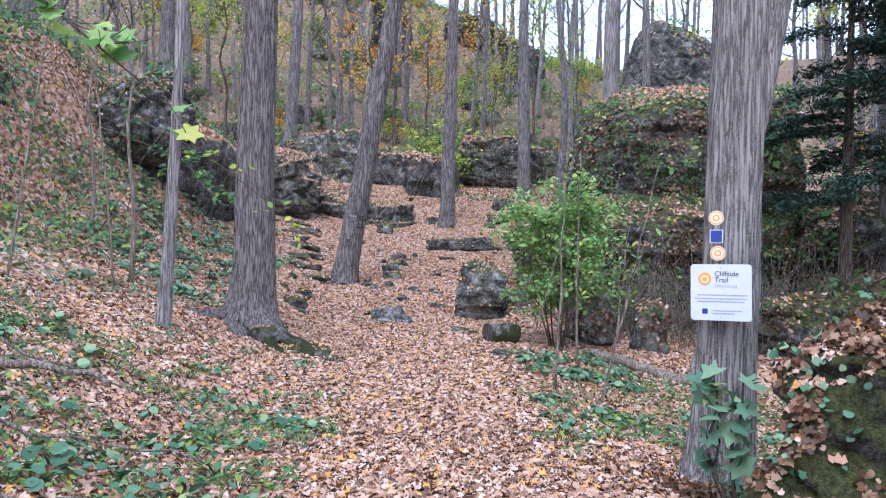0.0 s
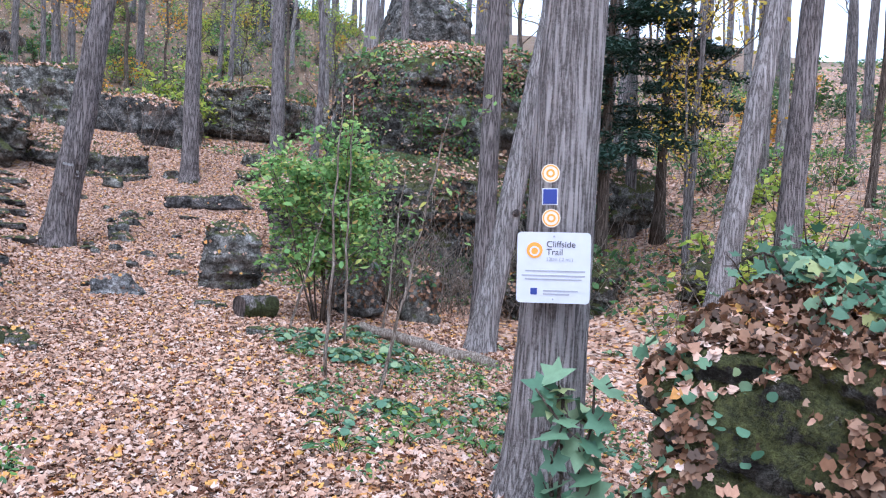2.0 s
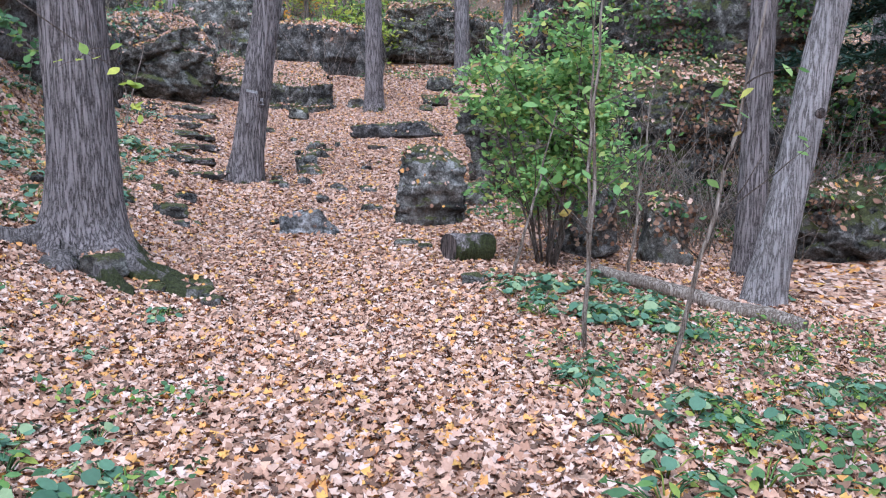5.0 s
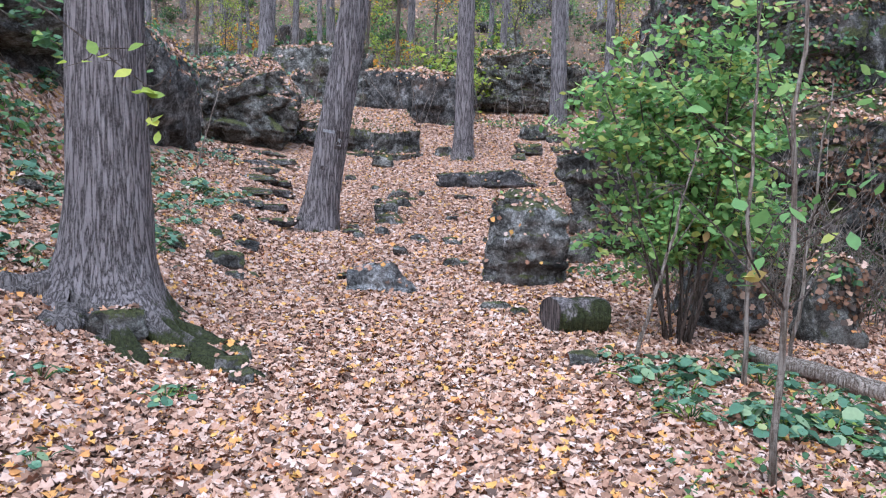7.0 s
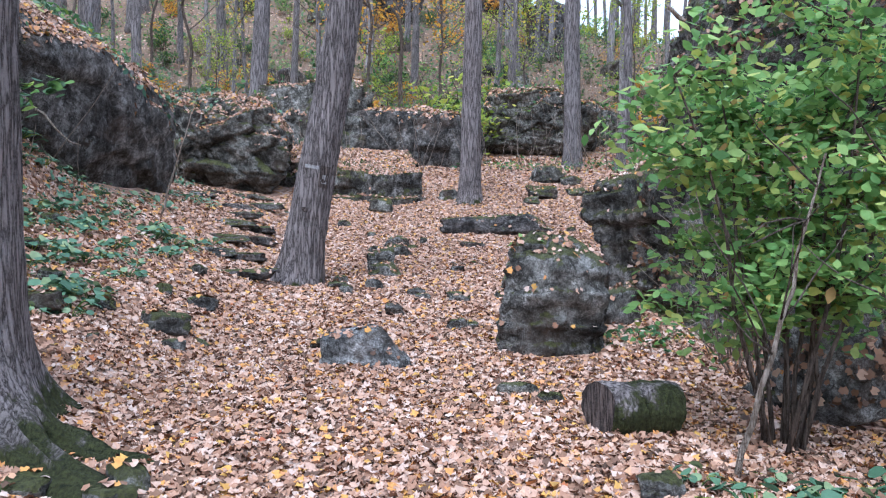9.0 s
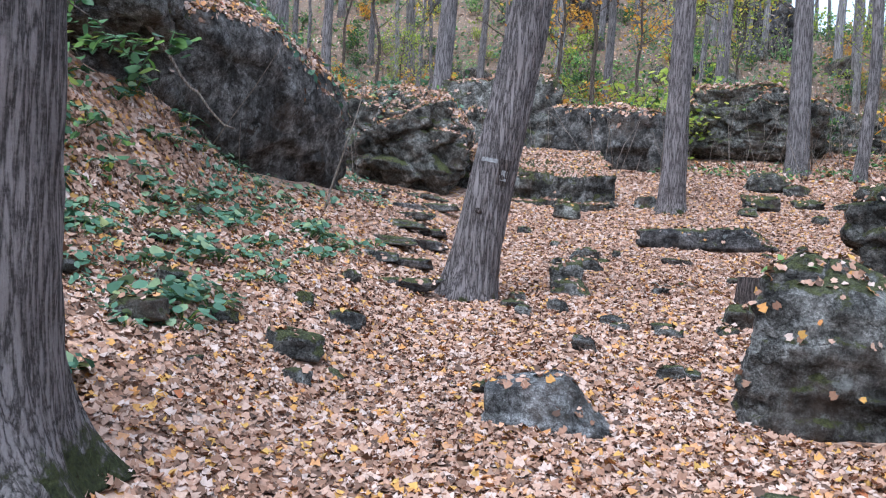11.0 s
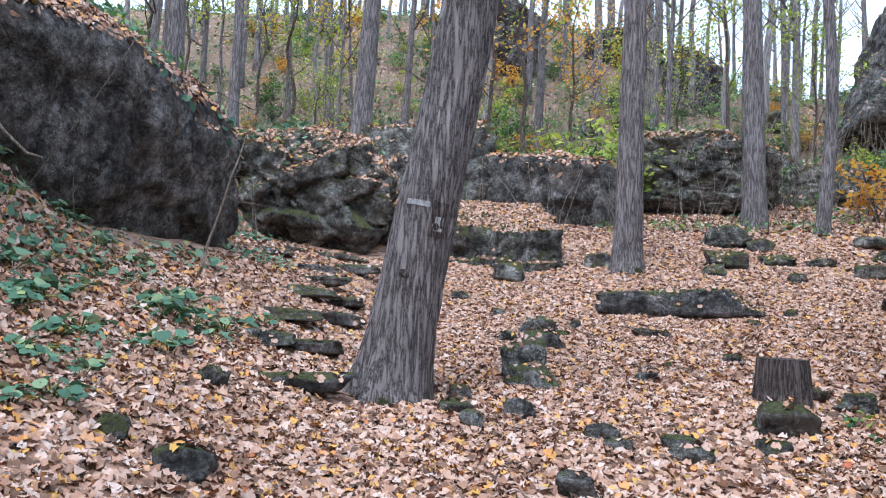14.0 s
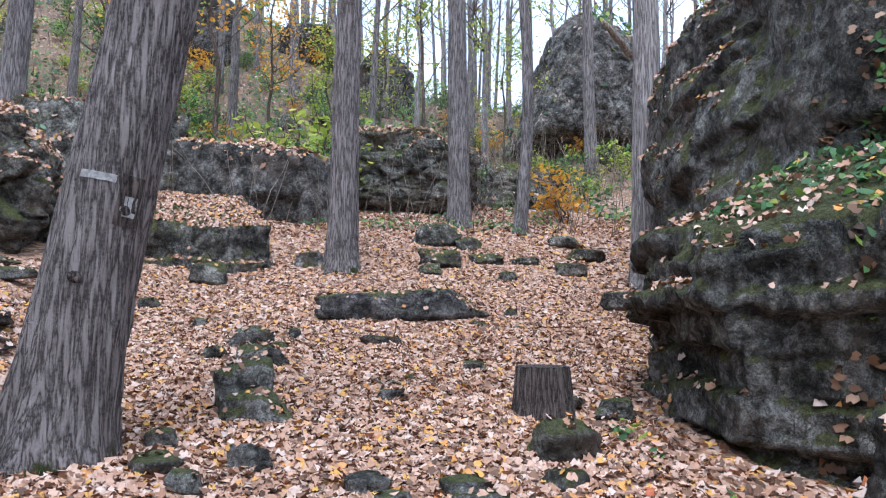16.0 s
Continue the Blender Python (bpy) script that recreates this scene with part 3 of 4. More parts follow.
def tube(path, radii, sides, ridge=0.0, seed=0, flare=0.0, squash=None):
    """Vertices and faces of a tapered limb along a path of points."""
    verts, faces = [], []
    for i, (p, r) in enumerate(zip(path, radii)):
        q = path[min(i + 1, len(path) - 1)] - path[max(i - 1, 0)]
        side = q.cross(Vector((0, 1, 0.01))).normalized()
        other = side.cross(q).normalized()
        hgt = p.z - path[0].z
        for k in range(sides):
            a = math.tau * k / sides
            n = side * math.cos(a) + other * math.sin(a)
            rr = r
            if ridge:
                s = Vector((math.cos(a) * r * 16, math.sin(a) * r * 16, hgt * 1.1 + seed))
                rr += ridge * (1 - 2.2 * abs(noise.noise(s))) + ridge * .5 * noise.noise(s * 2.7)
            if flare:
                lobe = .45 + .55 * noise.noise(Vector((math.cos(a) * 2.1, math.sin(a) * 2.1, seed * 3.3 + hgt * .5)))
                rr += flare * math.exp(-max(0, hgt) / .34) * (.5 + lobe)
            verts.append(p + n * rr)
    m = sides
    for i in range(len(path) - 1):
        for k in range(m):
            faces.append((i * m + k, i * m + (k + 1) % m, (i + 1) * m + (k + 1) % m, (i + 1) * m + k))
    faces.append(tuple(range(m - 1, -1, -1)))
    faces.append(tuple((len(path) - 1) * m + k for k in range(m)))
    return verts, faces


def limb_mesh(limbs, sides=6):
    verts, faces = [], []
    for path, r0, r1 in limbs:
        n = len(path)
        v, f = tube(path, [r0 + (r1 - r0) * i / (n - 1) for i in range(n)], sides)
        faces += [tuple(a + len(verts) for a in g) for g in f]
        verts += v
    return verts, faces


def wander(start, way, length, n, bend, rnd):
    path, p, d = [start.copy()], start.copy(), way.normalized()
    for i in range(n):
        d = (d + Vector((rnd.gauss(0, bend), rnd.gauss(0, bend), rnd.gauss(0, bend) + .05))).normalized()
        p = p + d * (length / n)
        path.append(p.copy())
    return path


LEAF = [(0, -.5), (.5, -.3), (.3, .0), (.48, .24), (0, .55), (-.48, .24), (-.3, .0), (-.5, -.3)]
MAPLE = [(0, -.5), (.18, -.28), (.5, -.3), (.36, -.02), (.5, .2), (.2, .2), (0, .55), (-.2, .2), (-.5, .2), (-.36, -.02), (-.5, -.3), (-.18, -.28)]
OVAL = [(0, -.5), (.24, -.2), (.27, .12), (0, .55), (-.27, .12), (-.24, -.2)]
NEEDLES = [(0, -.5), (.12, 0), (0, .6), (-.12, 0)]


def leaf_object(name, places, normals, sizes, outline, material, parent=None, curl=.25, seed=1):
    """One mesh of many separate leaves."""
    g = np.random.default_rng(seed)
    P, N, S = np.asarray(places, float), np.asarray(normals, float), np.asarray(sizes, float)
    n, k = len(P), len(outline)
    N /= np.linalg.norm(N, axis=1, keepdims=True)
    A = np.cross(N, g.normal(size=(n, 3)))
    A /= np.linalg.norm(A, axis=1, keepdims=True)
    B = np.cross(N, A)
    O = np.asarray(outline, float)
    bend = g.uniform(-curl, curl * 1.6, n)
    skew = g.uniform(-curl, curl, n)
    up = bend[:, None] * (O[None, :, 0] ** 2 * 3) + skew[:, None] * (O[None, :, 1] ** 2 * 2)
    V = P[:, None] + S[:, None, None] * (O[None, :, 0, None] * A[:, None] + O[None, :, 1, None] * B[:, None] + up[..., None] * N[:, None])
    me = bpy.data.meshes.new(name)
    me.vertices.add(n * k)
    me.vertices.foreach_set("co", V.astype(np.float32).ravel())
    me.loops.add(n * k)
    me.loops.foreach_set("vertex_index", np.arange(n * k, dtype=np.int32))
    me.polygons.add(n)
    me.polygons.foreach_set("loop_start", np.arange(0, n * k, k, dtype=np.int32))
    me.update(calc_edges=True)
    me.validate()
    me.materials.append(material)
    ob = new(name, me)
    ob.parent = parent
    return ob


def big_tree(x, y, dia, tall, label, material=M_BARK, lean=(0, 0), seed=1, flare=.18, sides=72, rings=90, bow=0.0, limbs=4, blaze=(), knots=()):
    """A tall forest tree with ridged bark and a flared foot."""
    z = height(x, y)
    tree = new("tree")
    tree.matrix_basis = pose(x, y, z - .15)
    path, radii = [], []
    for i in range(rings):
        u = (i / (rings - 1)) ** 1.6
        hgt = u * tall
        path.append(Vector((lean[0] * hgt + bow * math.sin(hgt * .45) + .03 * noise.noise(Vector((hgt * .5, seed, 0))), lean[1] * hgt, hgt)))
        radii.append(dia / 2 * (1.03 - .72 * u))
    v, f = tube(path, radii, sides, .014 + dia * .016, seed, flare)
    trunk = mesh_object("trunk", v, f, material, tree)
    for z0, z1, a0, a1, paint in blaze:
        pv, pf = [], []
        for j in range(4):
            hz = z0 + (z1 - z0) * j / 3 + .012 * math.sin(j * 5)
            k = next(i for i in range(rings - 1) if path[i + 1].z > hz)
            u = (hz - path[k].z) / (path[k + 1].z - path[k].z)
            for m in range(a0, a1 + 1):
                p = v[k * sides + m % sides].lerp(v[(k + 1) * sides + m % sides], u)
                out = (p - path[k].lerp(path[k + 1], u)).normalized()
                pv.append(p + out * .006)
        w = a1 - a0 + 1
        pf = [(j * w + m, j * w + m + 1, j * w + w + m + 1, j * w + w + m) for j in range(3) for m in range(w - 1)]
        mesh_object("paint_mark", pv, pf, paint, tree)
    for hz, m, kr in knots:
        k = next(i for i in range(rings - 1) if path[i + 1].z > hz)
        p = v[k * sides + m]
        out = (p - path[k]).normalized()
        kn = bmesh.new()
        bmesh.ops.create_icosphere(kn, subdivisions=3, radius=kr)
        for q in kn.verts:
            q.co.z *= .8
            q.co *= 1 + .25 * noise.noise(q.co * 30) - .5 * max(0, q.co.normalized().dot(out) - .8) * 3
        bmesh.ops.translate(kn, verts=kn.verts, vec=p - out * kr * .35)
        part("knot", kn, M_BARK_DARK, tree)
    r = random.Random(seed)
    for i in range(limbs):
        k = int(rings * r.uniform(.72, .97))
        a = r.uniform(0, math.tau)
        start = path[k]
        way = Vector((math.cos(a), math.sin(a), r.uniform(.3, 1)))
        main = wander(start, way, r.uniform(2, 4), 6, .16, r)
        ls = [(main, radii[k] * .4, .015)]
        for j in range(3):
            ls.append((wander(main[r.randint(2, 5)], Vector((r.gauss(0, 1), r.gauss(0, 1), .6)), r.uniform(.8, 1.8), 4, .2, r), .02, .006))
        v, f = limb_mesh(ls)
        mesh_object("branch", v, f, M_TWIG, tree)
    return tagged(tree, label, "tree")


def roots(tree, ways, material, name="root"):
    for ax, ay, length, r in ways:
        path = []
        x0, y0, z0 = tree.matrix_basis.translation
        for i in range(9):
            s = .25 + length * i / 8
            px, py = x0 + ax * s + .12 * noise.noise(Vector((i * .5, ax * 5, ay * 5))), y0 + ay * s
            path.append(Vector((px - x0, py - y0, height(px, py) - z0 + .1 * (1 - i / 8) - r * (.5 + .25 * i / 8) + .09 * noise.noise(Vector((i, ax * 9, 0))))))
        v, f = tube(path, [r * (1.0 - .75 * i / 8) for i in range(9)], 18, r * .5, ax * 9)
        ob = mesh_object(name, v, f, material, tree)
        catch(ob, tree.matrix_basis)


t = big_tree(-3.18, 12.5, .66, 15, "large brown-grey tree with mossy spreading roots", M_BARK, (.01, 0), 1, .42)
roots(t, [(.85, -.5, 2.0, .15), (.5, -.85, 1.2, .18), (-.05, -1, .9, .2), (-.8, -.6, 1.1, .17), (.98, -.1, 1.1, .14)], M_BARK_ROOT)
big_tree(-2.58, 19.25, .56, 15, "leaning brown-grey tree with a mossy foot beside the steps", M_BARK, (.165, 0), 2, .2, blaze=[(1.87, 1.91, 51, 60, M_OLD_WHITE), (1.62, 1.93, 44, 50, M_BARK_DARK), (1.68, 1.8, 45, 49, M_OLD_WHITE)], knots=[(1.32, 55, .05), (1.75, 47, .045)])
big_tree(.12, 27.15, .5, 16, "straight brown tree in the clearing", M_BARK, (.01, 0), 3, .14)
sign_tree = big_tree(2.25, 5.98, .43, 14, "pale grey shaggy-barked tree carrying the trail sign", M_BARK_PALE, (.03, 0), 4, .13)
big_tree(4.85, 13.5, .34, 15, "slim dark tree below the crag", M_BARK, (.01, 0), 5, .1, 40, 60)
big_tree(4.18, 11.9, .36, 15, "leaning grey tree beside a fallen log", M_BARK_PALE, (.18, 0), 6, .1, 48, 60, knots=[(2.3, 34, .07)])
big_tree(-3.85, 10.3, .16, 9, "thin grey sapling on the leafy bank", M_BARK_PALE, (.03, 0), 7, .05, 24, 50, .06)
big_tree(3.3, 30.9, .5, 17, "straight tree on the upper slope", M_BARK_FAR, (-.02, 0), 8, .12, 40, 60)
big_tree(4.6, 30.4, .27, 16, "slim crooked tree on the upper slope", M_BARK_FAR, (0, 0), 9, .08, 24, 60, .22)
big_tree(5.75, 26.6, .56, 17, "grey tree beside the crag", M_BARK_PALE, (.01, 0), 10, .14, 40, 60)
big_tree(7.1, 10.5, .36, 15, "leaning grey tree on the wooded bank", M_BARK_PALE, (.17, 0), 11, .08, 40, 60)
big_tree(9.2, 11.3, .4, 15, "dark tree on the wooded bank", M_BARK, (.05, 0), 12, .1, 40, 60)
big_tree(-6.6, 31.5, .55, 17, "large grey tree above the mound", M_BARK_FAR, (.04, 0), 13, .14, 40, 60)
big_tree(-11.2, 30.0, .6, 17, "large grey tree above the cliff", M_BARK_FAR, (0, 0), 14, .14, 40, 60)

# forest: a few kinds of slim tree, copied over the slopes


def forest_kind(dia, tall, seed, material, leaves=None, count=500, low=.3):
    r = random.Random(seed)
    tree = new("tree")
    path = [Vector((.25 * noise.noise(Vector((i * .25, seed, 0))) * i / 8, .25 * noise.noise(Vector((i * .25, seed, 9))) * i / 8, tall * i / 18 - .3)) for i in range(19)]
    v, f = tube(path, [dia / 2 * (1.15 - .85 * i / 18) for i in range(19)], 14, dia * .03, seed, dia * .3)
    mesh_object("trunk", v, f, material, tree)
    tips = []
    for b in range(9):
        k = r.randint(6, 17)
        a = r.uniform(0, math.tau)
        main = wander(path[k], Vector((math.cos(a), math.sin(a), r.uniform(.5, 1.3))), r.uniform(1.6, 4), 6, .15, r)
        ls = [(main, dia * .14, .012)]
        for j in range(5):
            tw = wander(main[r.randint(1, 6)], Vector((r.gauss(0, 1), r.gauss(0, 1), .7)), r.uniform(.7, 1.8), 4, .22, r)
            ls.append((tw, .016, .005))
            tips += tw[1:]
        v, f = limb_mesh(ls, 5)
        mesh_object("branch", v, f, M_TWIG, tree)
    if leaves:
        g = np.random.default_rng(seed)
        tp = np.array([tuple(q) for q in tips])
        tp = tp[tp[:, 2] > tall * low]
        P = tp[g.integers(0, len(tp), count)] + g.normal(0, .28, (count, 3))
        leaf_object("crown", P, g.normal(0, 1, (count, 3)) + (0, 0, 1), g.uniform(.1, .2, count), OVAL, leaves, tree, .25, seed)
    return tree


KINDS = [(forest_kind(.36, 15, 21, M_BARK_FAR), "bare grey forest tree"), (forest_kind(.26, 14, 22, M_BARK_FAR), "slim bare forest tree"),
         (forest_kind(.2, 12, 23, M_BARK_FAR, M_YELLOW, 800, .2), "slim tree with sparse yellow leaves"),
         (forest_kind(.16, 9, 24, M_TWIG, M_LIME, 1100, .15), "young tree with yellow-green leaves"),
         (forest_kind(.3, 15, 25, M_BARK_PALE), "pale grey bare forest tree"), (forest_kind(.15, 8, 26, M_TWIG, M_ORANGE, 800, .15), "young tree with orange-yellow leaves")]
placed = []


def plant_tree(kind, x, y, scale=1.0):
    ob, label = KINDS[kind]
    placed.append((x, y))
    c = copy_thing(ob, pose(x, y, height(x, y) - .1, rnd.uniform(-3, 3), rnd.uniform(-3, 3), rnd.uniform(0, 360)) @ Matrix.Scale(scale, 4))
    return tagged(c, label, "tree", "trees of the wood")


rnd = random.Random(11)
for k, x, y, s in [(5, -3.6, 36, 1.0), (5, -1.0, 40, .9), (2, 1.6, 34, .9), (3, 2.2, 36.5, .55), (3, .4, 34.5, .5), (3, -8.5, 33, .4), (2, 10.5, 15.5, .8), (2, 9.6, 14.3, .45), (5, 12.5, 18, .7), (3, 6.5, 37, .6), (0, -5.2, 37, 1),
                   (2, -9, 37, .8), (4, 6.6, 39.5, .8), (1, 2.0, 41, 1), (0, -2.4, 44, 1), (0, 11, 9.5, 1), (1, 13.2, 12.5, 1), (1, -8.2, 12.6, .8), (4, -9.6, 13.2, 1), (1, -7.3, 11.2, .6), (0, -11, 13.6, 1), (3, -8.8, 11.4, .5)]:
    plant_tree(k, x, y, s)
tries = 0
while len(placed) < 240 and tries < 4000:
    tries += 1
    side = rnd.random()
    if side < .6:
        x, y = rnd.uniform(-30, 36), rnd.uniform(36, 80)
    elif side < .9:
        x, y = rnd.uniform(10, 30), rnd.uniform(9, 34)
    else:
        x, y = rnd.uniform(-30, -11), rnd.uniform(12, 40)
    if any((x - a) ** 2 + (y - b) ** 2 < 3.2 for a, b in placed) or abs(x - 12.5) < 4.2 and abs(y - 44.5) < 4:
        continue
    plant_tree(rnd.choice((0, 0, 0, 1, 1, 1, 1, 4, 4, 4, 2, 3, 0, 1, 3) if y < 60 else (0, 1, 1, 4)), x, y, rnd.uniform(.75, 1.25))
for ob, _ in KINDS:
    for o in (*ob.children_recursive, ob):
        bpy.data.objects.remove(o)

# ---- conifer ----


def conifer(x, y, tall, low, spread, label, seed):
    r = random.Random(seed)
    tree = new("conifer")
    tree.matrix_basis = pose(x, y, height(x, y) - .1)
    v, f = tube([Vector((0, 0, tall * i / 10)) for i in range(11)], [.13 * (1.05 - i / 10) + .01 for i in range(11)], 12, .008, seed, .06)
    mesh_object("trunk", v, f, M_TWIG, tree)
    P, N = [], []
    ls = []
    z = low
    while z < tall - .2:
        reach = spread * (1 - (z - low) / (tall - low)) ** .7 * r.uniform(.6, 1.1) + .2
        a = r.uniform(0, math.tau)
        path = [Vector((math.cos(a) * reach * u, math.sin(a) * reach * u, z + .25 * u - .55 * u * u * reach * .5)) for u in (0, .25, .5, .75, 1)]
        ls.append((path, .03, .006))
        for j in range(int(300 * reach)):
            u = r.uniform(.15, 1) * 4
            i = min(3, int(u))
            p = path[i].lerp(path[i + 1], u - i)
            w = .35 * (1.1 - u / 4) * reach * .6 + .06
            P.append(p + Vector((r.gauss(0, w), r.gauss(0, w), r.gauss(-.04, .05))))
            N.append((r.gauss(0, .5), r.gauss(0, .5), 1))
        z += r.uniform(.1, .22)
    for one in ls:
        v, f = limb_mesh([one], 5)
        mesh_object("bough", v, f, M_TWIG, tree)
    leaf_object("crown", P, N, np.random.default_rng(seed).uniform(.1, .22, len(P)), NEEDLES, M_NEEDLE, tree, .3, seed)
    return tagged(tree, label, "tree")


conifer(8.4, 15.6, 9.0, 2.6, 2.0, "dark green conifer with drooping boughs", 3)
conifer(10.8, 17.0, 8.0, 2.6, 1.8, "dark green conifer on the wooded slope", 4)

# ---- bushes and saplings ----


def shrub(name, x, y, z, w, d, h, count, material, label, seed, size=(.06, .11), base=None, stems=7, outline=OVAL, cat="bush"):
    g = np.random.default_rng(seed)
    r = random.Random(seed)
    ob = new(name)
    b = height(x, y) if base is None else base
    ob.matrix_basis = pose(x, y, b - .05)
    ls, tips = [], []
    for i in range(stems):
        a = r.uniform(0, math.tau)
        k = r.uniform(.2, 1)
        end = Vector((math.cos(a) * w / 2 * k, math.sin(a) * d / 2 * k, z - b + h * r.uniform(.0, .5)))
        path = [Vector((math.cos(a) * .1, math.sin(a) * .1, 0)).lerp(end, u) + Vector((r.gauss(0, .04), r.gauss(0, .04), 0)) for u in (0, .2, .4, .6, .8, 1)]
        ls.append((path, .018, .006))
        for j in range(7):
            tw = wander(path[r.randint(2, 5)], Vector((r.gauss(0, 1), r.gauss(0, 1), r.gauss(.1, .5))), r.uniform(.3, .4) * (w + h) / 2, 5, .2, r)
            ls.append((tw, .008, .003))
            tips += tw[1:]
    for i in range(stems):
        v, f = limb_mesh(ls[i * 8:i * 8 + 8], 5)
        mesh_object("stem", v, f, M_TWIG, ob)
    tp = np.array([tuple(q) for q in tips])
    P = tp[g.integers(0, len(tp), count)] + g.normal(0, 1, (count, 3)) * (w * .06, d * .06, h * .05)
    leaf_object("foliage", P, g.normal(0, .6, (count, 3)) + (0, -.3, 1), g.uniform(size[0], size[1], count), outline, material, ob, .2, seed)
    return tagged(ob, label, cat)


shrub("bush", 2.0, 12.95, 1.75, 2.0, 1.3, 1.35, 7600, M_BUSH, "bright green leafy bush before the mossy cliff", 31, (.055, .115), None, 12)
shrub("bush", 3.4, 15.0, 1.0, 1.6, 1.2, 1.4, 500, M_BUSH, "thin green bush beside the cliff", 32, (.07, .12), None, 6)
shrub("vine", 1.93, 5.05, .52, .4, .3, .3, 24, M_BLUEGREEN, "broad blue-green leaves at the foot of the sign tree", 33, (.15, .24), None, 3, MAPLE, "plant")


shrub("bush", 3.35, 4.75, 1.15, 1.5, 1.0, .5, 260, M_BLUEGREEN, "broad green leaves growing over the mossy boulder", 34, (.06, .12), .8, 6, MAPLE)
shrub("bush", 4.3, 5.6, .9, 1.6, 1.2, .9, 500, M_BLUEGREEN, "green leafy bush behind the mossy boulder", 35, (.06, .12), None, 7)


def sapling(x, y, tall, lean, label, seed, leaves=40, material=M_BUSH, r0=.022):
    r = random.Random(seed)
    ob = new("sapling")
    ob.matrix_basis = pose(x, y, height(x, y) - .05)
    stem = [Vector((lean * tall * (i / 10) + .05 * noise.noise(Vector((i * .6, seed, 0))), .05 * noise.noise(Vector((i * .6, seed, 5))), tall * i / 10)) for i in range(11)]
    v, f = limb_mesh([(stem, r0, .006)], 8)
    mesh_object("stem", v, f, M_WOOD, ob)
    tips = []
    ls = []
    for j in range(9):
        tw = wander(stem[r.randint(3, 10)], Vector((r.gauss(0, 1), r.gauss(0, .6), r.gauss(.5, .3))), r.uniform(.4, 1.1), 5, .18, r)
        ls.append((tw, .007, .003))
        tips += tw[2:]
    for one in ls:
        v, f = limb_mesh([one], 5)
        mesh_object("twig", v, f, M_TWIG, ob)
    if leaves:
        g = np.random.default_rng(seed)
        tp = np.array([tuple(q) for q in tips])
        leaf_object("foliage", tp[g.integers(0, len(tp), leaves)] + g.normal(0, .05, (leaves, 3)), g.normal(0, .5, (leaves, 3)) + (0, 0, 1), g.uniform(.07, .12, leaves), OVAL, material, ob, .2, seed)
    return tagged(ob, label, "sapling")


sapling(1.5, 9.65, 3.2, .02, "slim bare sapling among green plants", 41)
sapling(1.95, 9.1, 3.0, .22, "leaning thin sapling among green plants", 42, 30)
sapling(2.1, 11.6, 3.4, .0, "thin grey sapling by the path", 43, 60)
sapling(1.45, 12.3, 1.9, .25, "bent thin sapling by the boulder", 44, 0)
sapling(2.9, 12.6, 2.6, .1, "thin sapling by the rocks", 45, 30)
sapling(-4.9, 11.2, 4.0, -.1, "thin bare sapling on the leafy bank", 46, 30, M_GREEN)
sapling(-5.6, 9.6, 3.5, .15, "thin bare sapling on the leafy bank", 47, 30, M_GREEN)
sapling(-5.2, 20.6, 2.0, .3, "thin dry sapling before the dark cliff", 48, 0)
SHRUBS = [shrub("bush", 0, 0, .55, 1.4, 1.4, 1.1, 300, mt, lab, 300 + i, (.08, .15), 0, 4) for i, (mt, lab) in enumerate(
    ((M_LIME, "small yellow-green bush on the hillside"), (M_GREEN, "small green bush on the hillside"), (M_BUSH, "small leafy bush on the hillside"), (M_GREEN, "low green bush on the hillside"), (M_ORANGE, "small orange-leaved bush on the hillside")))]
for i in range(310):
    x, y = (rnd.uniform(-24, 14), rnd.uniform(32, 70)) if i < 250 else (rnd.uniform(8, 26), rnd.uniform(9, 30))
    copy_thing(rnd.choice(SHRUBS), pose(x, y, height(x, y), 0, 0, rnd.uniform(0, 360)) @ Matrix.Scale(rnd.uniform(.6, 1.5), 4))
for x, y, k, sc in [(.6, 33.0, 0, 1.7), (-.6, 33.2, 0, 1.4), (1.4, 34.5, 0, 2), (-3.5, 34, 1, 1.5), (-7.5, 33, 3, 2.2), (-6.0, 34.5, 0, 1.8), (4.4, 36.5, 1, 1.5), (-.5, 36, 0, 2.2)]:
    copy_thing(SHRUBS[k], pose(x, y, height(x, y), 0, 0, 40 * x) @ Matrix.Scale(sc, 4))
for ob in SHRUBS:
    for o in (*ob.children_recursive, ob):
        bpy.data.objects.remove(o)
# thin dry brush all over the upper slope
r2 = random.Random(8)
ls = []
for i in range(4200):
    x, y = (r2.uniform(-16, 14), r2.uniform(30, 58)) if i < 3100 else (r2.uniform(7, 26), r2.uniform(8, 30)) if i < 4050 else (r2.uniform(-13, -6), r2.uniform(8, 28))
    p = Vector((x, y, height(x, y) - .05))
    ls.append((wander(p, Vector((r2.gauss(0, .3), r2.gauss(0, .3), 1)), r2.uniform(.6, 2.6), 4, .12, r2), .011, .004))
for i in range(420):
    x = r2.uniform(2.4, 8.2)
    p = Vector((x, r2.uniform(14.4, 16.3), 0))
    p.z = height(p.x, p.y) - .05
    stem = wander(p, Vector((r2.gauss(0, .4), r2.gauss(-.1, .3), 1)), r2.uniform(.6, 2.6), 6, .2, r2)
    ls.append((stem, .009, .003))
    ls.append((wander(stem[3], Vector((r2.gauss(0, 1), r2.gauss(0, .6), .4)), r2.uniform(.3, .8), 4, .25, r2), .005, .002))
v, f = limb_mesh(ls, 4)
tagged(mesh_object("brush", v, f, M_WOOD), "thin dry brush stems on the wooded slope", "brush", kind="stuff")



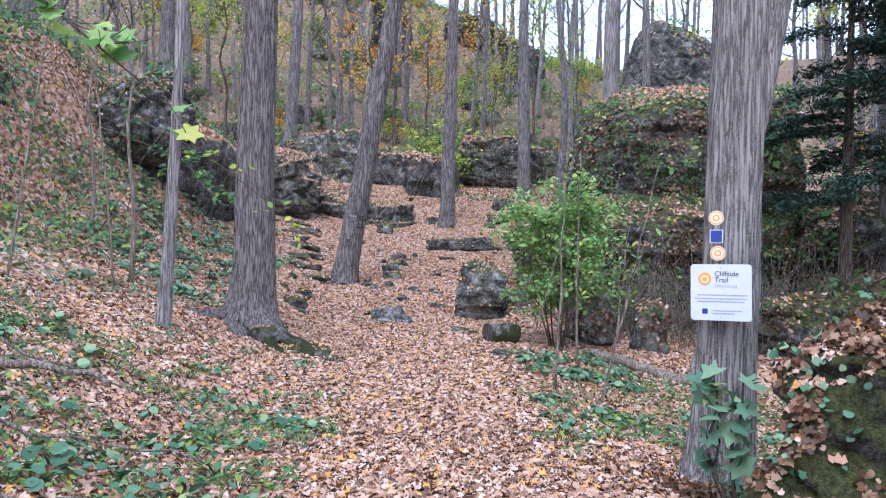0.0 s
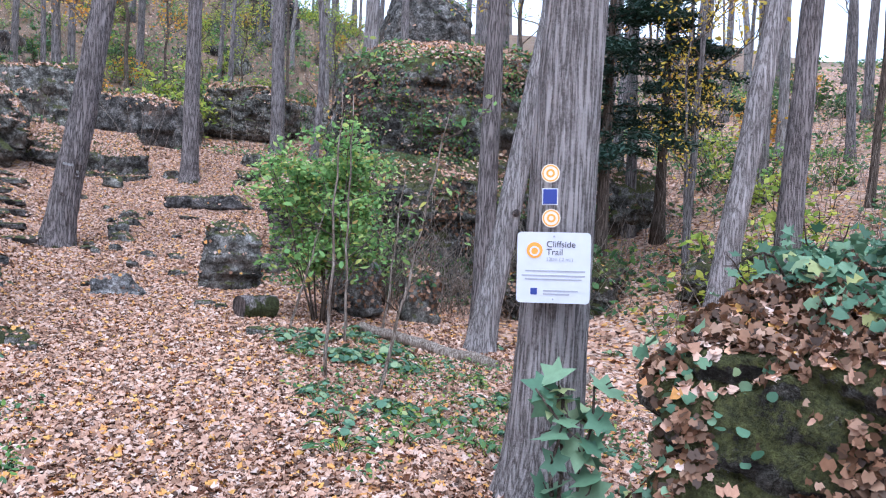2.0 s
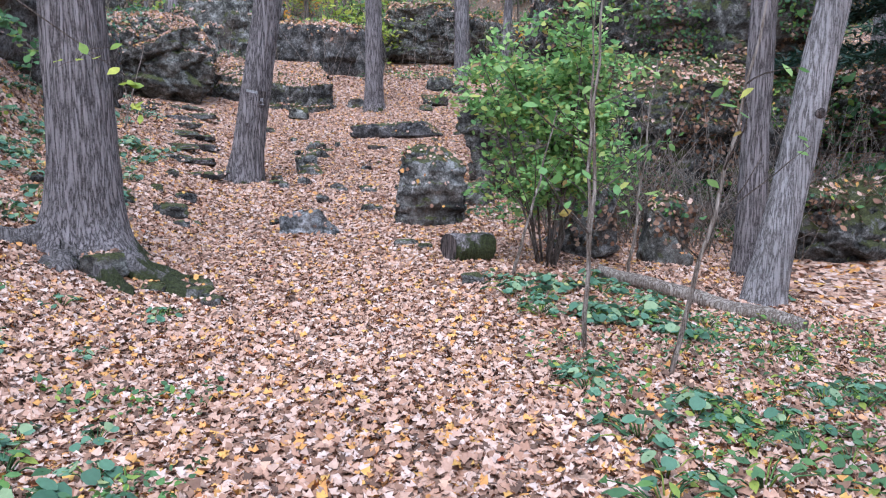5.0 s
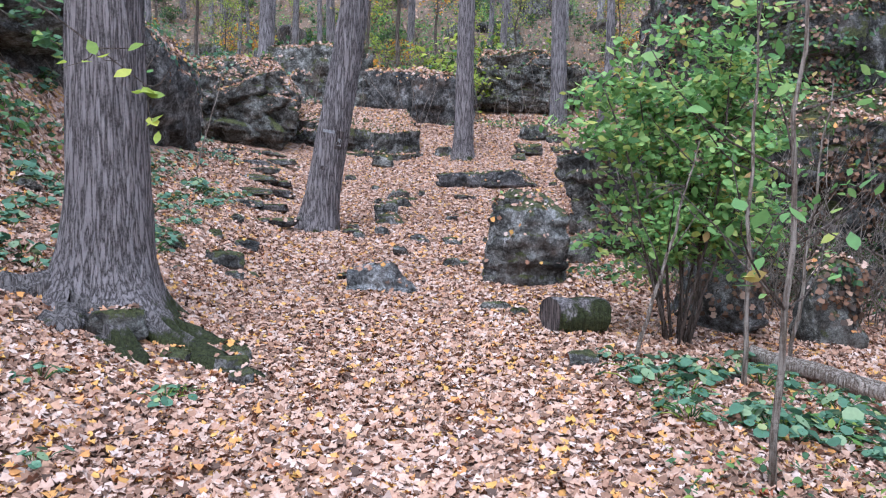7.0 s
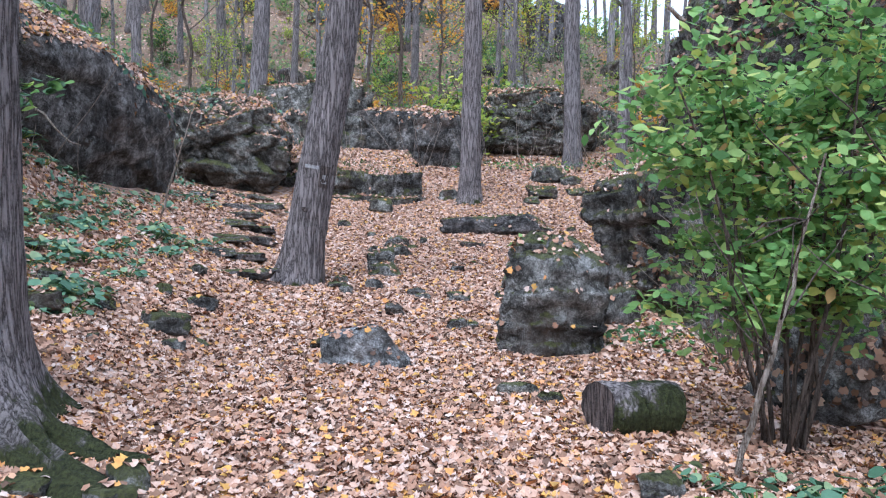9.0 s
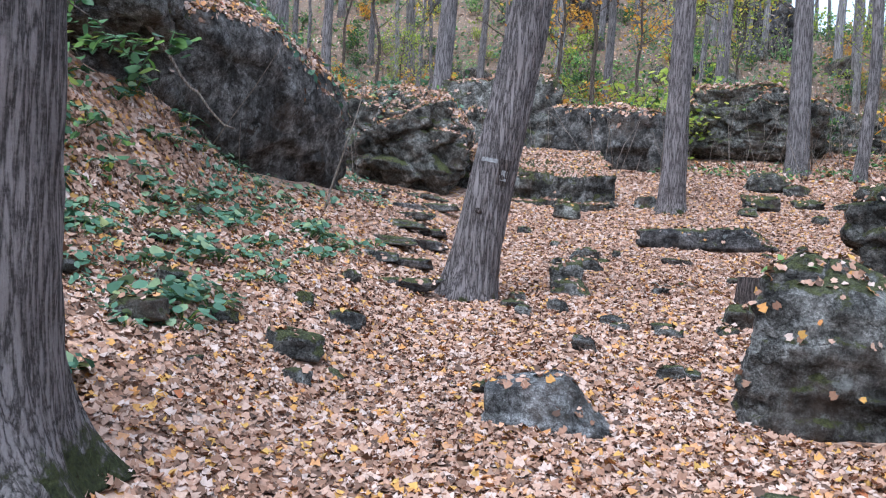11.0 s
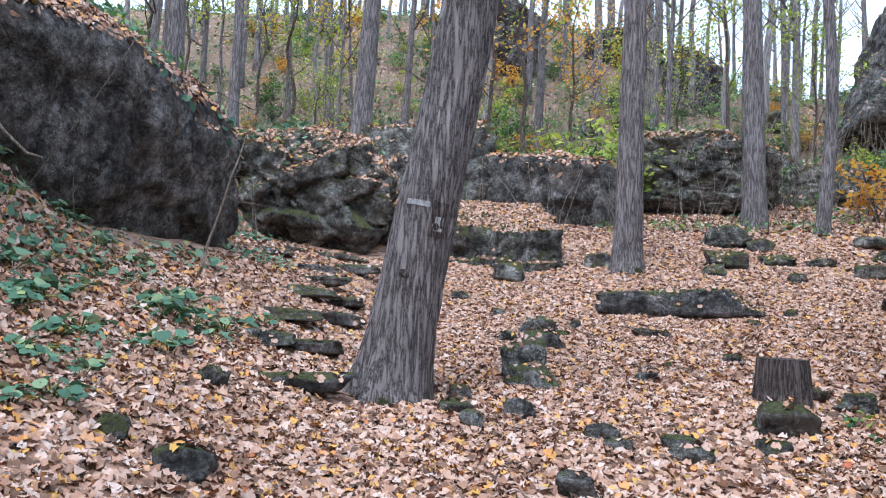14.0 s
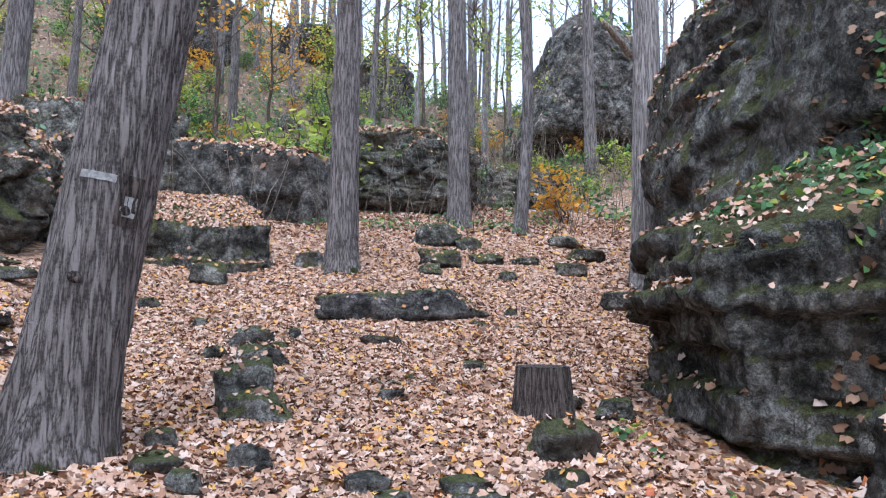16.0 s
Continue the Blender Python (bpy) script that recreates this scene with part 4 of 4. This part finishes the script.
def overhang(x, y, tall, path, label, seed, count, size, material, outline):
    """A young tree whose leafy bough reaches out over the path."""
    ob = new("young_tree")
    base = height(x, y) - .05
    ob.matrix_basis = pose(x, y, base)
    v, f = limb_mesh([([Vector((.02 * i * math.sin(i), 0, tall * i / 8)) for i in range(9)], .045, .012)], 10)
    mesh_object("trunk", v, f, M_WOOD, ob)
    r = random.Random(seed)
    pts = [Vector(p) - Vector((x, y, base)) for p in path]
    main = [pts[0].lerp(pts[1], u) if u < 1 else pts[1].lerp(pts[2], u - 1) for u in (0, .25, .5, .75, 1, 1.25, 1.5, 1.75, 2)]
    v, f = limb_mesh([(main, .016, .004)], 6)
    mesh_object("bough", v, f, M_TWIG, ob)
    tips = []
    for i in range(14):
        tw = wander(main[r.randint(3, 8)], Vector((r.gauss(.3, .6), r.gauss(0, .6), r.gauss(-.3, .5))), r.uniform(.2, .5), 4, .2, r)
        v, f = limb_mesh([(tw, .005, .002)], 5)
        mesh_object("twig", v, f, M_TWIG, ob)
        tips += tw[1:]
    g = np.random.default_rng(seed)
    tp = np.array([tuple(q) for q in tips])
    leaf_object("foliage", tp[g.integers(0, len(tp), count)] + g.normal(0, .04, (count, 3)), g.normal(0, .45, (count, 3)) + (0, -.5, 1), g.uniform(*size, count), outline, material, ob, .2, seed)
    return tagged(ob, label, "tree")


overhang(-3.9, 4.2, 3.4, [(-3.9, 4.2, 3.0), (-2.4, 4.3, 2.9), (-1.65, 4.3, 2.3)], "young maple with green leaves reaching over the path", 61, 52, (.11, .19), M_BUSH, MAPLE)
overhang(-5.0, 12.0, 4.2, [(-5.0, 12.0, 3.4), (-3.6, 11.2, 2.75), (-2.2, 11.0, 1.75)], "young tree with yellow-green leaves hanging on thin twigs", 62, 40, (.09, .15), M_LIME, OVAL)
overhang(-6.4, 13.6, 4.0, [(-6.4, 13.6, 3.5), (-5.3, 14.2, 3.1), (-4.1, 14.6, 2.35)], "young tree with green leaves before the cave", 63, 260, (.09, .16), M_GREEN, OVAL)

# ---- logs, stump, deadwood ----


def log(name, a, b, r0, r1, label, material=M_BARK, sides=28, rings=14, wob=.03, cat="log"):
    ob = new(name)
    ob.matrix_basis = pose(*a)
    va, vb = Vector(a), Vector(b)
    path = [(vb - va) * (i / (rings - 1)) + Vector((0, wob * noise.noise(Vector((i * .4, r0 * 99, 0))), wob * noise.noise(Vector((i * .4, r0 * 99, 4))))) for i in range(rings)]
    v, f = tube(path, [r0 + (r1 - r0) * i / (rings - 1) for i in range(rings)], sides, r0 * .06, r0 * 50)
    mesh_object("bark", v, f[:-2], material, ob)
    mesh_object("cut_end", [v[k] for k in range(sides)], [tuple(range(sides - 1, -1, -1))], M_BARK_DARK if r0 > .1 else M_WOOD, ob, True)
    mesh_object("cut_end", v[-sides:], [tuple(range(sides))], M_WOOD, ob, True)
    return tagged(ob, label, cat)


log("log", (.82, 13.05, height(.82, 13.05) + .15), (1.32, 13.2, height(1.32, 13.2) + .15), .18, .185, "short cut log lying beside the path", M_BARK)
log("fallen_log", (2.55, 12.6, height(2.55, 12.6) + .1), (4.02, 10.8, height(4.02, 10.8) + .05), .07, .09, "thin fallen log among green plants", M_WOOD)
log("branch", (3.1, 8.7, height(3.1, 8.7) + .06), (4.3, 9.3, height(4.3, 9.3) + .03), .03, .02, "dead branch lying in the leaves", M_WOOD, 10, cat="branch")
log("branch", (4.4, 9.4, height(4.4, 9.4) + .02), (4.95, 9.9, height(4.95, 9.9) + .3), .06, .04, "bleached broken branch in the leaves", M_WOOD, 10, cat="branch")
log("branch", (-3.6, 5.0, height(-3.6, 5) + .45), (-2.35, 5.3, height(-2.35, 5.3) + .6), .05, .015, "dead grey branch on the leafy bank", M_WOOD, 10, wob=.12, cat="branch")
log("branch", (-3.2, 4.4, height(-3.2, 4.4) + .5), (-2.5, 4.2, height(-2.5, 4.2) + .15), .04, .02, "dead grey branch on the leafy bank", M_WOOD, 10, wob=.12, cat="branch")

for ax, ay, bx, by, za, zb in ((-2.9, 4.6, -1.7, 5.4, .25, .12), (-2.6, 3.9, -1.2, 4.6, .1, .06), (-2.2, 3.6, -1.5, 3.3, .12, .05), (-3.6, 5.6, -2.0, 6.6, .5, .2), (4.5, 8.3, 5.6, 8.8, .05, .03), (-.3, 21.2, .3, 20.8, .03, .03)):
    log("branch", (ax, ay, height(ax, ay) + za), (bx, by, height(bx, by) + zb), .014, .006, "thin dry stick lying over the leaves", M_WOOD, 8, wob=.1, cat="branch")
stump = new("stump")
sx, sy = .95, 19.85
stump.matrix_basis = pose(sx, sy, height(sx, sy) - .06)
spath = [Vector((0, 0, .46 * i / 9)) for i in range(10)]
v, f = tube(spath, [.225 - .02 * i / 9 for i in range(10)], 60, .012, 3.3, .04)
mesh_object("bark", v, f[:-1], M_BARK_DARK, stump)
mesh_object("cut_top", [p + Vector((0, 0, .003)) for p in v[-60:]], [tuple(range(60))], M_BARK_DARK, stump, True)
log("branch", (-6.9, 17.4, 4.4), (-5.2, 17.9, 2.2), .035, .008, "dead pale branch hanging down the dark cliff", M_WOOD, 8, wob=.3, cat="branch")
log("branch", (6.1, 27.0, height(6, 27) + 4.0), (5.0, 26.8, height(6, 27) + 4.9), .09, .05, "bleached broken limb stub on a tree", M_WOOD, 10, wob=.12, cat="branch")
tagged(stump, "dark tree stump with a flat sawn top", "stump")

# ---- trail sign and markers ----
SIGN = Matrix.Translation((2.125, 5.70, 1.155)) @ Matrix.Rotation(radians(-27), 4, "Z") @ Matrix.Rotation(radians(-1.5), 4, "Y")


def plate(w, h, thick, corner):
    bm = bmesh.new()
    pts = []
    for cx, cz, a0 in ((w / 2 - corner, h / 2 - corner, 0), (-w / 2 + corner, h / 2 - corner, 90), (-w / 2 + corner, -h / 2 + corner, 180), (w / 2 - corner, -h / 2 + corner, 270)):
        for k in range(6):
            a = radians(a0 + 18 * k)
            pts.append((cx + corner * math.cos(a), 0, cz + corner * math.sin(a)))
    face = bm.faces.new([bm.verts.new(p) for p in pts])
    ext = bmesh.ops.extrude_face_region(bm, geom=[face])
    bmesh.ops.translate(bm, verts=[v for v in ext["geom"] if isinstance(v, bmesh.types.BMVert)], vec=(0, thick, 0))
    bmesh.ops.recalc_face_normals(bm, faces=bm.faces)
    return bm


def placed_part(name, bm, material, parent, x, z, y=0.0, label=""):
    ob = part(name, bm, material, parent, label)
    ob.matrix_basis = pose(x, y, z)
    return ob


def lettering(name, body, size, material, parent, x, z):
    cu = bpy.data.curves.new(name, "FONT")
    cu.body, cu.size, cu.extrude = body, size, .0008
    ob = new(name, cu)
    deps = bpy.context.evaluated_depsgraph_get()
    me = bpy.data.meshes.new_from_object(ob.evaluated_get(deps))
    bpy.data.objects.remove(ob)
    me.materials.clear()
    me.materials.append(material)
    o = new(name, me)
    o.parent = parent
    o.matrix_basis = pose(x, -.002, z, 90)
    return o


def disc(r, thick=.004, inner=0.0, n=32):
    bm = bmesh.new()
    if inner:
        rings = [[bm.verts.new((q * math.cos(math.tau * k / n), y, q * math.sin(math.tau * k / n))) for k in range(n)] for q, y in ((r, 0), (inner, 0), (inner, thick), (r, thick))]
        for a, b in ((0, 1), (1, 2), (2, 3), (3, 0)):
            for k in range(n):
                bm.faces.new((rings[a][k], rings[a][(k + 1) % n], rings[b][(k + 1) % n], rings[b][k]))
    else:
        bmesh.ops.create_cone(bm, cap_ends=True, segments=n, radius1=r, radius2=r, depth=thick)
        bmesh.ops.rotate(bm, verts=bm.verts, matrix=Matrix.Rotation(radians(90), 3, "X"))
    bmesh.ops.recalc_face_normals(bm, faces=bm.faces)
    return bm


sign = new("trail_sign")
sign.matrix_basis = SIGN
part("plate", plate(.44, .43, .006, .025), M_SIGN, sign)
placed_part("emblem", disc(.048), M_SIGN_ORANGE, sign, -.115, .105, -.002, "orange round emblem")
placed_part("emblem_mark", disc(.03, .004, .02), M_SIGN, sign, -.115, .1, -.005)
lettering("lettering", "Cliffside", .054, M_INK, sign, -.045, .125)
lettering("lettering", "Trail", .054, M_INK, sign, -.045, .078)
lettering("lettering", "330m (.2 mi.)", .03, M_GREY_INK, sign, -.045, .042)
for zz, x0, x1 in ((-.02, -.17, .19), (-.048, -.19, .19), (-.07, -.17, .17), (-.14, -.06, .15), (-.16, -.06, .1)):
    placed_part("text_line", plate(x1 - x0, .009, .003, .002), M_GREY_INK, sign, (x0 + x1) / 2, zz, -.002)
placed_part("blue_square", plate(.04, .04, .003, .002), M_SIGN_BLUE, sign, -.115, -.145, -.002)
for zz in (.19, -.19):
    placed_part("screw", disc(.006, .006, n=12), M_GREY_INK, sign, 0, zz, -.003)
tagged(sign, "white square trail sign with orange emblem on a tree", "sign")


def marker(x, z, label, square):
    ob = new("trail_marker")
    ob.matrix_basis = SIGN @ pose(x, .0, z)
    if square:
        part("plate", plate(.095, .1, .005, .004), M_SIGN, ob)
        placed_part("blue_face", plate(.082, .088, .004, .002), M_SIGN_BLUE, ob, 0, 0, -.003)
    else:
        part("plate", disc(.056, .006), M_CREAM, ob)
        placed_part("ring", disc(.05, .004, .042), M_SIGN_ORANGE, ob, 0, 0, -.004, "orange printed ring")
        placed_part("mark", disc(.026, .004, .014), M_SIGN_ORANGE, ob, 0, 0, -.004)
    return tagged(ob, label, "trail marker", "trail markers on the tree")


marker(-.03, .57, "round cream trail marker with orange print on tree", False)
marker(-.03, .43, "square blue trail marker nailed to the tree", True)
marker(-.02, .3, "round cream trail marker with orange print on tree", False)

# ---- plants on the ground ----


def clump(name, count, size, spread, tall, material, label, seed, outline=OVAL):
    r = random.Random(seed)
    ob = new(name)
    P, N, S, ls = [], [], [], []
    for i in range(count):
        a, k = r.uniform(0, math.tau), r.uniform(.15, 1)
        p = Vector((math.cos(a) * spread * k, math.sin(a) * spread * k, tall * (1.1 - .6 * k) * r.uniform(.6, 1.1)))
        ls.append(([Vector((0, 0, -.03)), p * .6 + Vector((0, 0, .02)), p], .005, .003))
        P.append(p)
        N.append((math.cos(a) * .5 + r.gauss(0, .2), math.sin(a) * .5 + r.gauss(0, .2), 1))
        S.append(size * r.uniform(.6, 1.2))
    v, f = limb_mesh(ls, 4)
    tagged(mesh_object("stem", v, f, M_GREEN, ob), kind="stuff")
    leaf_object("foliage", P, N, S, outline, material, ob, .25, seed)
    return tagged(ob, label, "plant", "green plants on the bank")


WIDE = [(0, -.45), (.32, -.38), (.48, -.05), (.36, .3), (0, .5), (-.36, .3), (-.48, -.05), (-.32, -.38)]
CL = [clump("plant", 14, .095, .2, .12, M_BLUEGREEN, "low blue-green broad-leaved plant among fallen leaves", 51, WIDE),
      clump("plant", 16, .085, .25, .11, M_BLUEGREEN, "low blue-green leafy plant among fallen leaves", 52, WIDE),
      clump("plant", 15, .08, .26, .12, M_GREEN, "low green leafy plant among fallen leaves", 53, OVAL)]


def scatter_plants(n, x0, x1, y0, y1, kinds, keep=lambda x, y: True, scale=(.7, 1.3)):
    for i in range(n):
        x, y = rnd.uniform(x0, x1), rnd.uniform(y0, y1)
        if noise.noise(Vector((x * .55, y * .55, 3))) < -.25 or not keep(x, y):
            continue
        copy_thing(CL[rnd.choice(kinds)], pose(x, y, height(x, y), 0, 0, rnd.uniform(0, 360)) @ Matrix.Scale(rnd.uniform(*scale), 4))


rnd = random.Random(77)
scatter_plants(190, -6.9, -3.2, 12.5, 20.0, (0, 1, 0), lambda x, y: x < -3.3 - .1 * (y - 12))
scatter_plants(64, 1.0, 4.2, 6.6, 10.8, (1, 2, 2), lambda x, y: x > 1.0 + .08 * (y - 6))
scatter_plants(44, 1.2, 2.8, 10.0, 12.4, (0, 1, 1))
scatter_plants(110, -4.8, -1.0, 3.2, 8.8, (1, 2, 2, 0))
scatter_plants(14, -8, -4.2, 7, 14, (1, 2, 0))
scatter_plants(12, -3.3, -1.6, 8, 11, (1, 2), scale=(.5, .9))
scatter_plants(10, 3.2, 8, 6, 16, (1, 2))
for ob in CL:
    for o in (*ob.children_recursive, ob):
        bpy.data.objects.remove(o)

# ---- fallen leaves ----
from mathutils.bvhtree import BVHTree

allv, allf = [v.co.copy() for v in ground.data.vertices], [tuple(p.vertices) for p in ground.data.polygons]
BARE = []
for vs, fs, bare in CATCHERS:
    if bare:
        BARE.append((len(allf), len(allf) + len(fs)))
    allf += [tuple(a + len(allv) for a in q) for q in fs]
    allv += vs
BVH = BVHTree.FromPolygons(allv, allf)
DOWN = Vector((0, 0, -1))


def strew(name, n, x0, x1, y0, y1, size, outline, label, seed, steep=.72, material=None, keep=None, lift=.012, tilt=.42, low=False):
    r = random.Random(seed)
    P, N, S = [], [], []
    for i in range(n):
        x, y = r.uniform(x0, x1), r.uniform(y0, y1)
        if keep and not keep(x, y):
            continue
        hit, nor, index, _ = BVH.ray_cast(Vector((x, y, height(x, y) + .5 if low else 60)), DOWN)
        if hit is None or nor.z < steep:
            continue
        if index >= BARE[0][0] and r.random() < .8 and any(a <= index < b for a, b in BARE):
            continue
        P.append((hit.x, hit.y, hit.z + r.uniform(.003, lift * 2)))
        N.append((nor.x + r.gauss(0, tilt), nor.y + r.gauss(0, tilt), nor.z))
        S.append(r.uniform(*size))
    ob = leaf_object(name, P, N, S, outline, material or M_LEAVES, None, .45, seed)
    return tagged(ob, label, "leaves", kind="stuff")


strew("fallen_leaves", 145000, -5.5, 5.0, 2.2, 16, (.03, .07), LEAF, "fallen brown and orange maple leaves on the ground", 1, .52)
strew("fallen_leaves", 130000, -7.5, 4.5, 16, 30, (.035, .075), LEAF, "fallen brown and orange maple leaves in the clearing", 2, .52, None, lambda x, y: not (x > 1.25 and 16.2 < y < 21))
strew("fallen_leaves", 24000, 4.5, 10.5, 18, 32, (.05, .11), LEAF, "fallen leaves on the slope beside the crag", 21, .5)
strew("fallen_leaves", 20000, -9, -5.0, 12, 20, (.04, .09), LEAF, "fallen leaves on the steep bank below the cave", 22, .3, low=True)
strew("fallen_leaves", 26000, -10, 8, 30, 42, (.08, .16), OVAL, "fallen leaves on the upper slope", 3, .5)
strew("fallen_leaves", 20000, 5, 15, 5, 27, (.07, .15), OVAL, "fallen leaves on the wooded bank", 4, .5)
strew("fallen_leaves", 14000, -13, -5.5, 5, 27, (.07, .15), OVAL, "fallen leaves on the leafy bank", 5, .5)
strew("fallen_leaves", 42000, -40, 24, 40, 90, (.12, .26), OVAL, "fallen leaves on the hillside", 6, .4)
# leaves and greenery on the rocks
strew("creeping_plants", 9000, 1.2, 9.5, 15.5, 24, (.06, .13), OVAL, "green creeping plants on the crag", 7, .12, M_GREEN, lambda x, y: noise.noise(Vector((x * .8, y * .8, 1))) > -.1 and (y < 19.5 or x > 4.6), .05, .6)
strew("creeping_plants", 6500, -10, -5, 14, 30, (.08, .17), OVAL, "green ferns and creeping plants on the dark cliff", 8, .2, M_BLUEGREEN, lambda x, y: noise.noise(Vector((x * .8, y * .8, 1))) > .1, .08, .5)
strew("creeping_plants", 3500, -7, 6, 30, 36, (.08, .17), OVAL, "green plants on the rock ledges", 9, .2, M_GREEN, lambda x, y: noise.noise(Vector((x * .8, y * .8, 1))) > .05, .1, .5)
strew("creeping_plants", 2600, 2.0, 4.6, 3.4, 5.6, (.035, .085), LEAF, "green leaves growing on the boulder", 10, .3, M_BLUEGREEN, lambda x, y: noise.noise(Vector((x * 1.8, y * 1.8, 1))) > -.1, .1, .6)
strew("undergrowth", 60000, -42, 24, 33, 92, (.14, .32), OVAL, "green undergrowth on the hillside", 11, .3, M_GREEN, lambda x, y: noise.noise(Vector((x * .5, y * .5, 7))) > .0, .3, .6)
strew("fallen_leaves", 11000, 1.7, 4.6, 3.2, 5.7, (.03, .065), LEAF, "fallen leaves caught on the mossy boulder", 12, .12, M_RUST, lambda x, y: noise.noise(Vector((x * 1.6, y * 1.6, 4))) > -.35, .04, .9)
strew("fallen_leaves", 12000, 1.0, 10, 15.3, 24, (.035, .075), LEAF, "fallen leaves caught on the crag", 13, .78, None, lambda x, y: noise.noise(Vector((x * .7, y * .7, 5))) > -.15, .03, .6)
strew("fallen_leaves", 14000, -11, -4.4, 14.5, 30, (.045, .09), LEAF, "fallen leaves caught on the dark cliff", 14, .25, None, None, .03, .5)
strew("fallen_leaves", 7000, -7, 5, 30, 35, (.06, .12), LEAF, "fallen leaves caught on the rock ledges", 15, .4, None, None, .03, .5)
strew("undergrowth", 26000, 7.5, 34, 7, 34, (.1, .26), OVAL, "green undergrowth on the wooded bank", 16, .3, M_GREEN, lambda x, y: noise.noise(Vector((x * .6, y * .6, 7))) > .0, .15, .6)
strew("undergrowth", 16000, -16, -6.4, 8, 30, (.07, .16), OVAL, "green undergrowth above the cliff", 17, .3, M_GREEN, lambda x, y: noise.noise(Vector((x * .6, y * .6, 7))) > .05, .15, .6)
strew("fallen_leaves", 3500, 1.0, 4.6, 15.8, 21.2, (.04, .085), LEAF, "fallen leaves round the foot of the ledge", 23, .4, low=True)


def cling(name, n, x0, x1, z0, z1, y0, way, size, outline, label, seed, material, gap=0.0, freq=1.2, reach=6.0):
    """Leaves that hang on steep rock, found by looking along a level direction from a line at y0."""
    r = random.Random(seed)
    d = Vector((way[0], way[1], 0)).normalized()
    P, N, S = [], [], []
    for i in range(n):
        start = Vector((r.uniform(x0, x1), y0, r.uniform(z0, z1)))
        hit, nor, index, _ = BVH.ray_cast(start, d, reach)
        if hit is None or index < len(ground.data.polygons) or noise.noise(hit * freq + Vector((seed, 0, 0))) < gap:
            continue
        P.append(hit - d * r.uniform(.01, .07))
        N.append((nor.x + r.gauss(0, .4), nor.y + r.gauss(0, .4), nor.z + .5 + r.gauss(0, .4)))
        S.append(r.uniform(*size))
    return tagged(leaf_object(name, P, N, S, outline, material, None, .35, seed), label, "leaves", kind="stuff")


cling("creeping_plants", 9000, 2.6, 10, .2, 5.6, 13.5, (0, 1), (.05, .11), OVAL, "green creepers hanging on the crag face", 31, M_GREEN, .02, .9, 9)
cling("dry_leaves", 9000, 2.2, 10, -.2, 5.6, 13.5, (0, 1), (.04, .09), LEAF, "rusty dry leaves caught on the crag face", 32, M_RUST, -.08, 1.1, 9)
cling("dry_leaves", 9000, 1.4, 5.0, .15, 1.4, 2.2, (0, 1), (.025, .06), LEAF, "rusty dry leaves hanging over the mossy boulder", 33, M_RUST, -.02, 1.5, 4)
cling("creeping_plants", 450, 1.4, 5.0, .1, 1.4, 2.2, (0, 1), (.035, .07), WIDE, "green leaves rooted on the mossy boulder", 34, M_BLUEGREEN, .1, 1.7, 4)
cling("creeping_plants", 2600, -14, -6.5, 1.6, 5.2, 10.5, (0, 1), (.07, .14), OVAL, "green plants hanging on the rock wall", 35, M_GREEN, .0, .9, 7)
cling("creeping_plants", 260, -1.5, 2.5, .4, 3.3, 15.0, (1, .75), (.05, .1), OVAL, "small green leaves rooted in the ledge", 36, M_BUSH, .22, 2.2, 7)
cling("dry_leaves", 420, -1.5, 2.5, .2, 3.3, 15.0, (1, .75), (.04, .075), LEAF, "dry leaves caught in the ledge joints", 37, M_LEAVES, .12, 1.8, 7)
strew("undergrowth", 7000, -5.2, -1.0, 2.6, 9.0, (.03, .075), OVAL, "small green leaves scattered over the near bank", 41, .3, M_GREEN, lambda x, y: noise.noise(Vector((x * .9, y * .9, 2))) > .0, .06, .6)
strew("undergrowth", 4200, 1.0, 5.2, 5.6, 11.5, (.03, .07), OVAL, "small green leaves scattered beside the path", 42, .3, M_GREEN, lambda x, y: noise.noise(Vector((x * .9, y * .9, 6))) > .05, .06, .6)
strew("undergrowth", 9000, -7.5, -3.4, 8.5, 21.0, (.03, .08), OVAL, "small green leaves scattered up the bank", 43, .3, M_BLUEGREEN, lambda x, y: noise.noise(Vector((x * .7, y * .7, 2))) > .05 and x < -3.4 - .08 * (y - 9), .06, .6, True)
strew("undergrowth", 6000, -12.5, -5.6, 9.0, 17.5, (.06, .15), OVAL, "green undergrowth before the rock wall", 44, .2, M_GREEN, lambda x, y: noise.noise(Vector((x * .6, y * .6, 9))) > -.1, .3, .7)
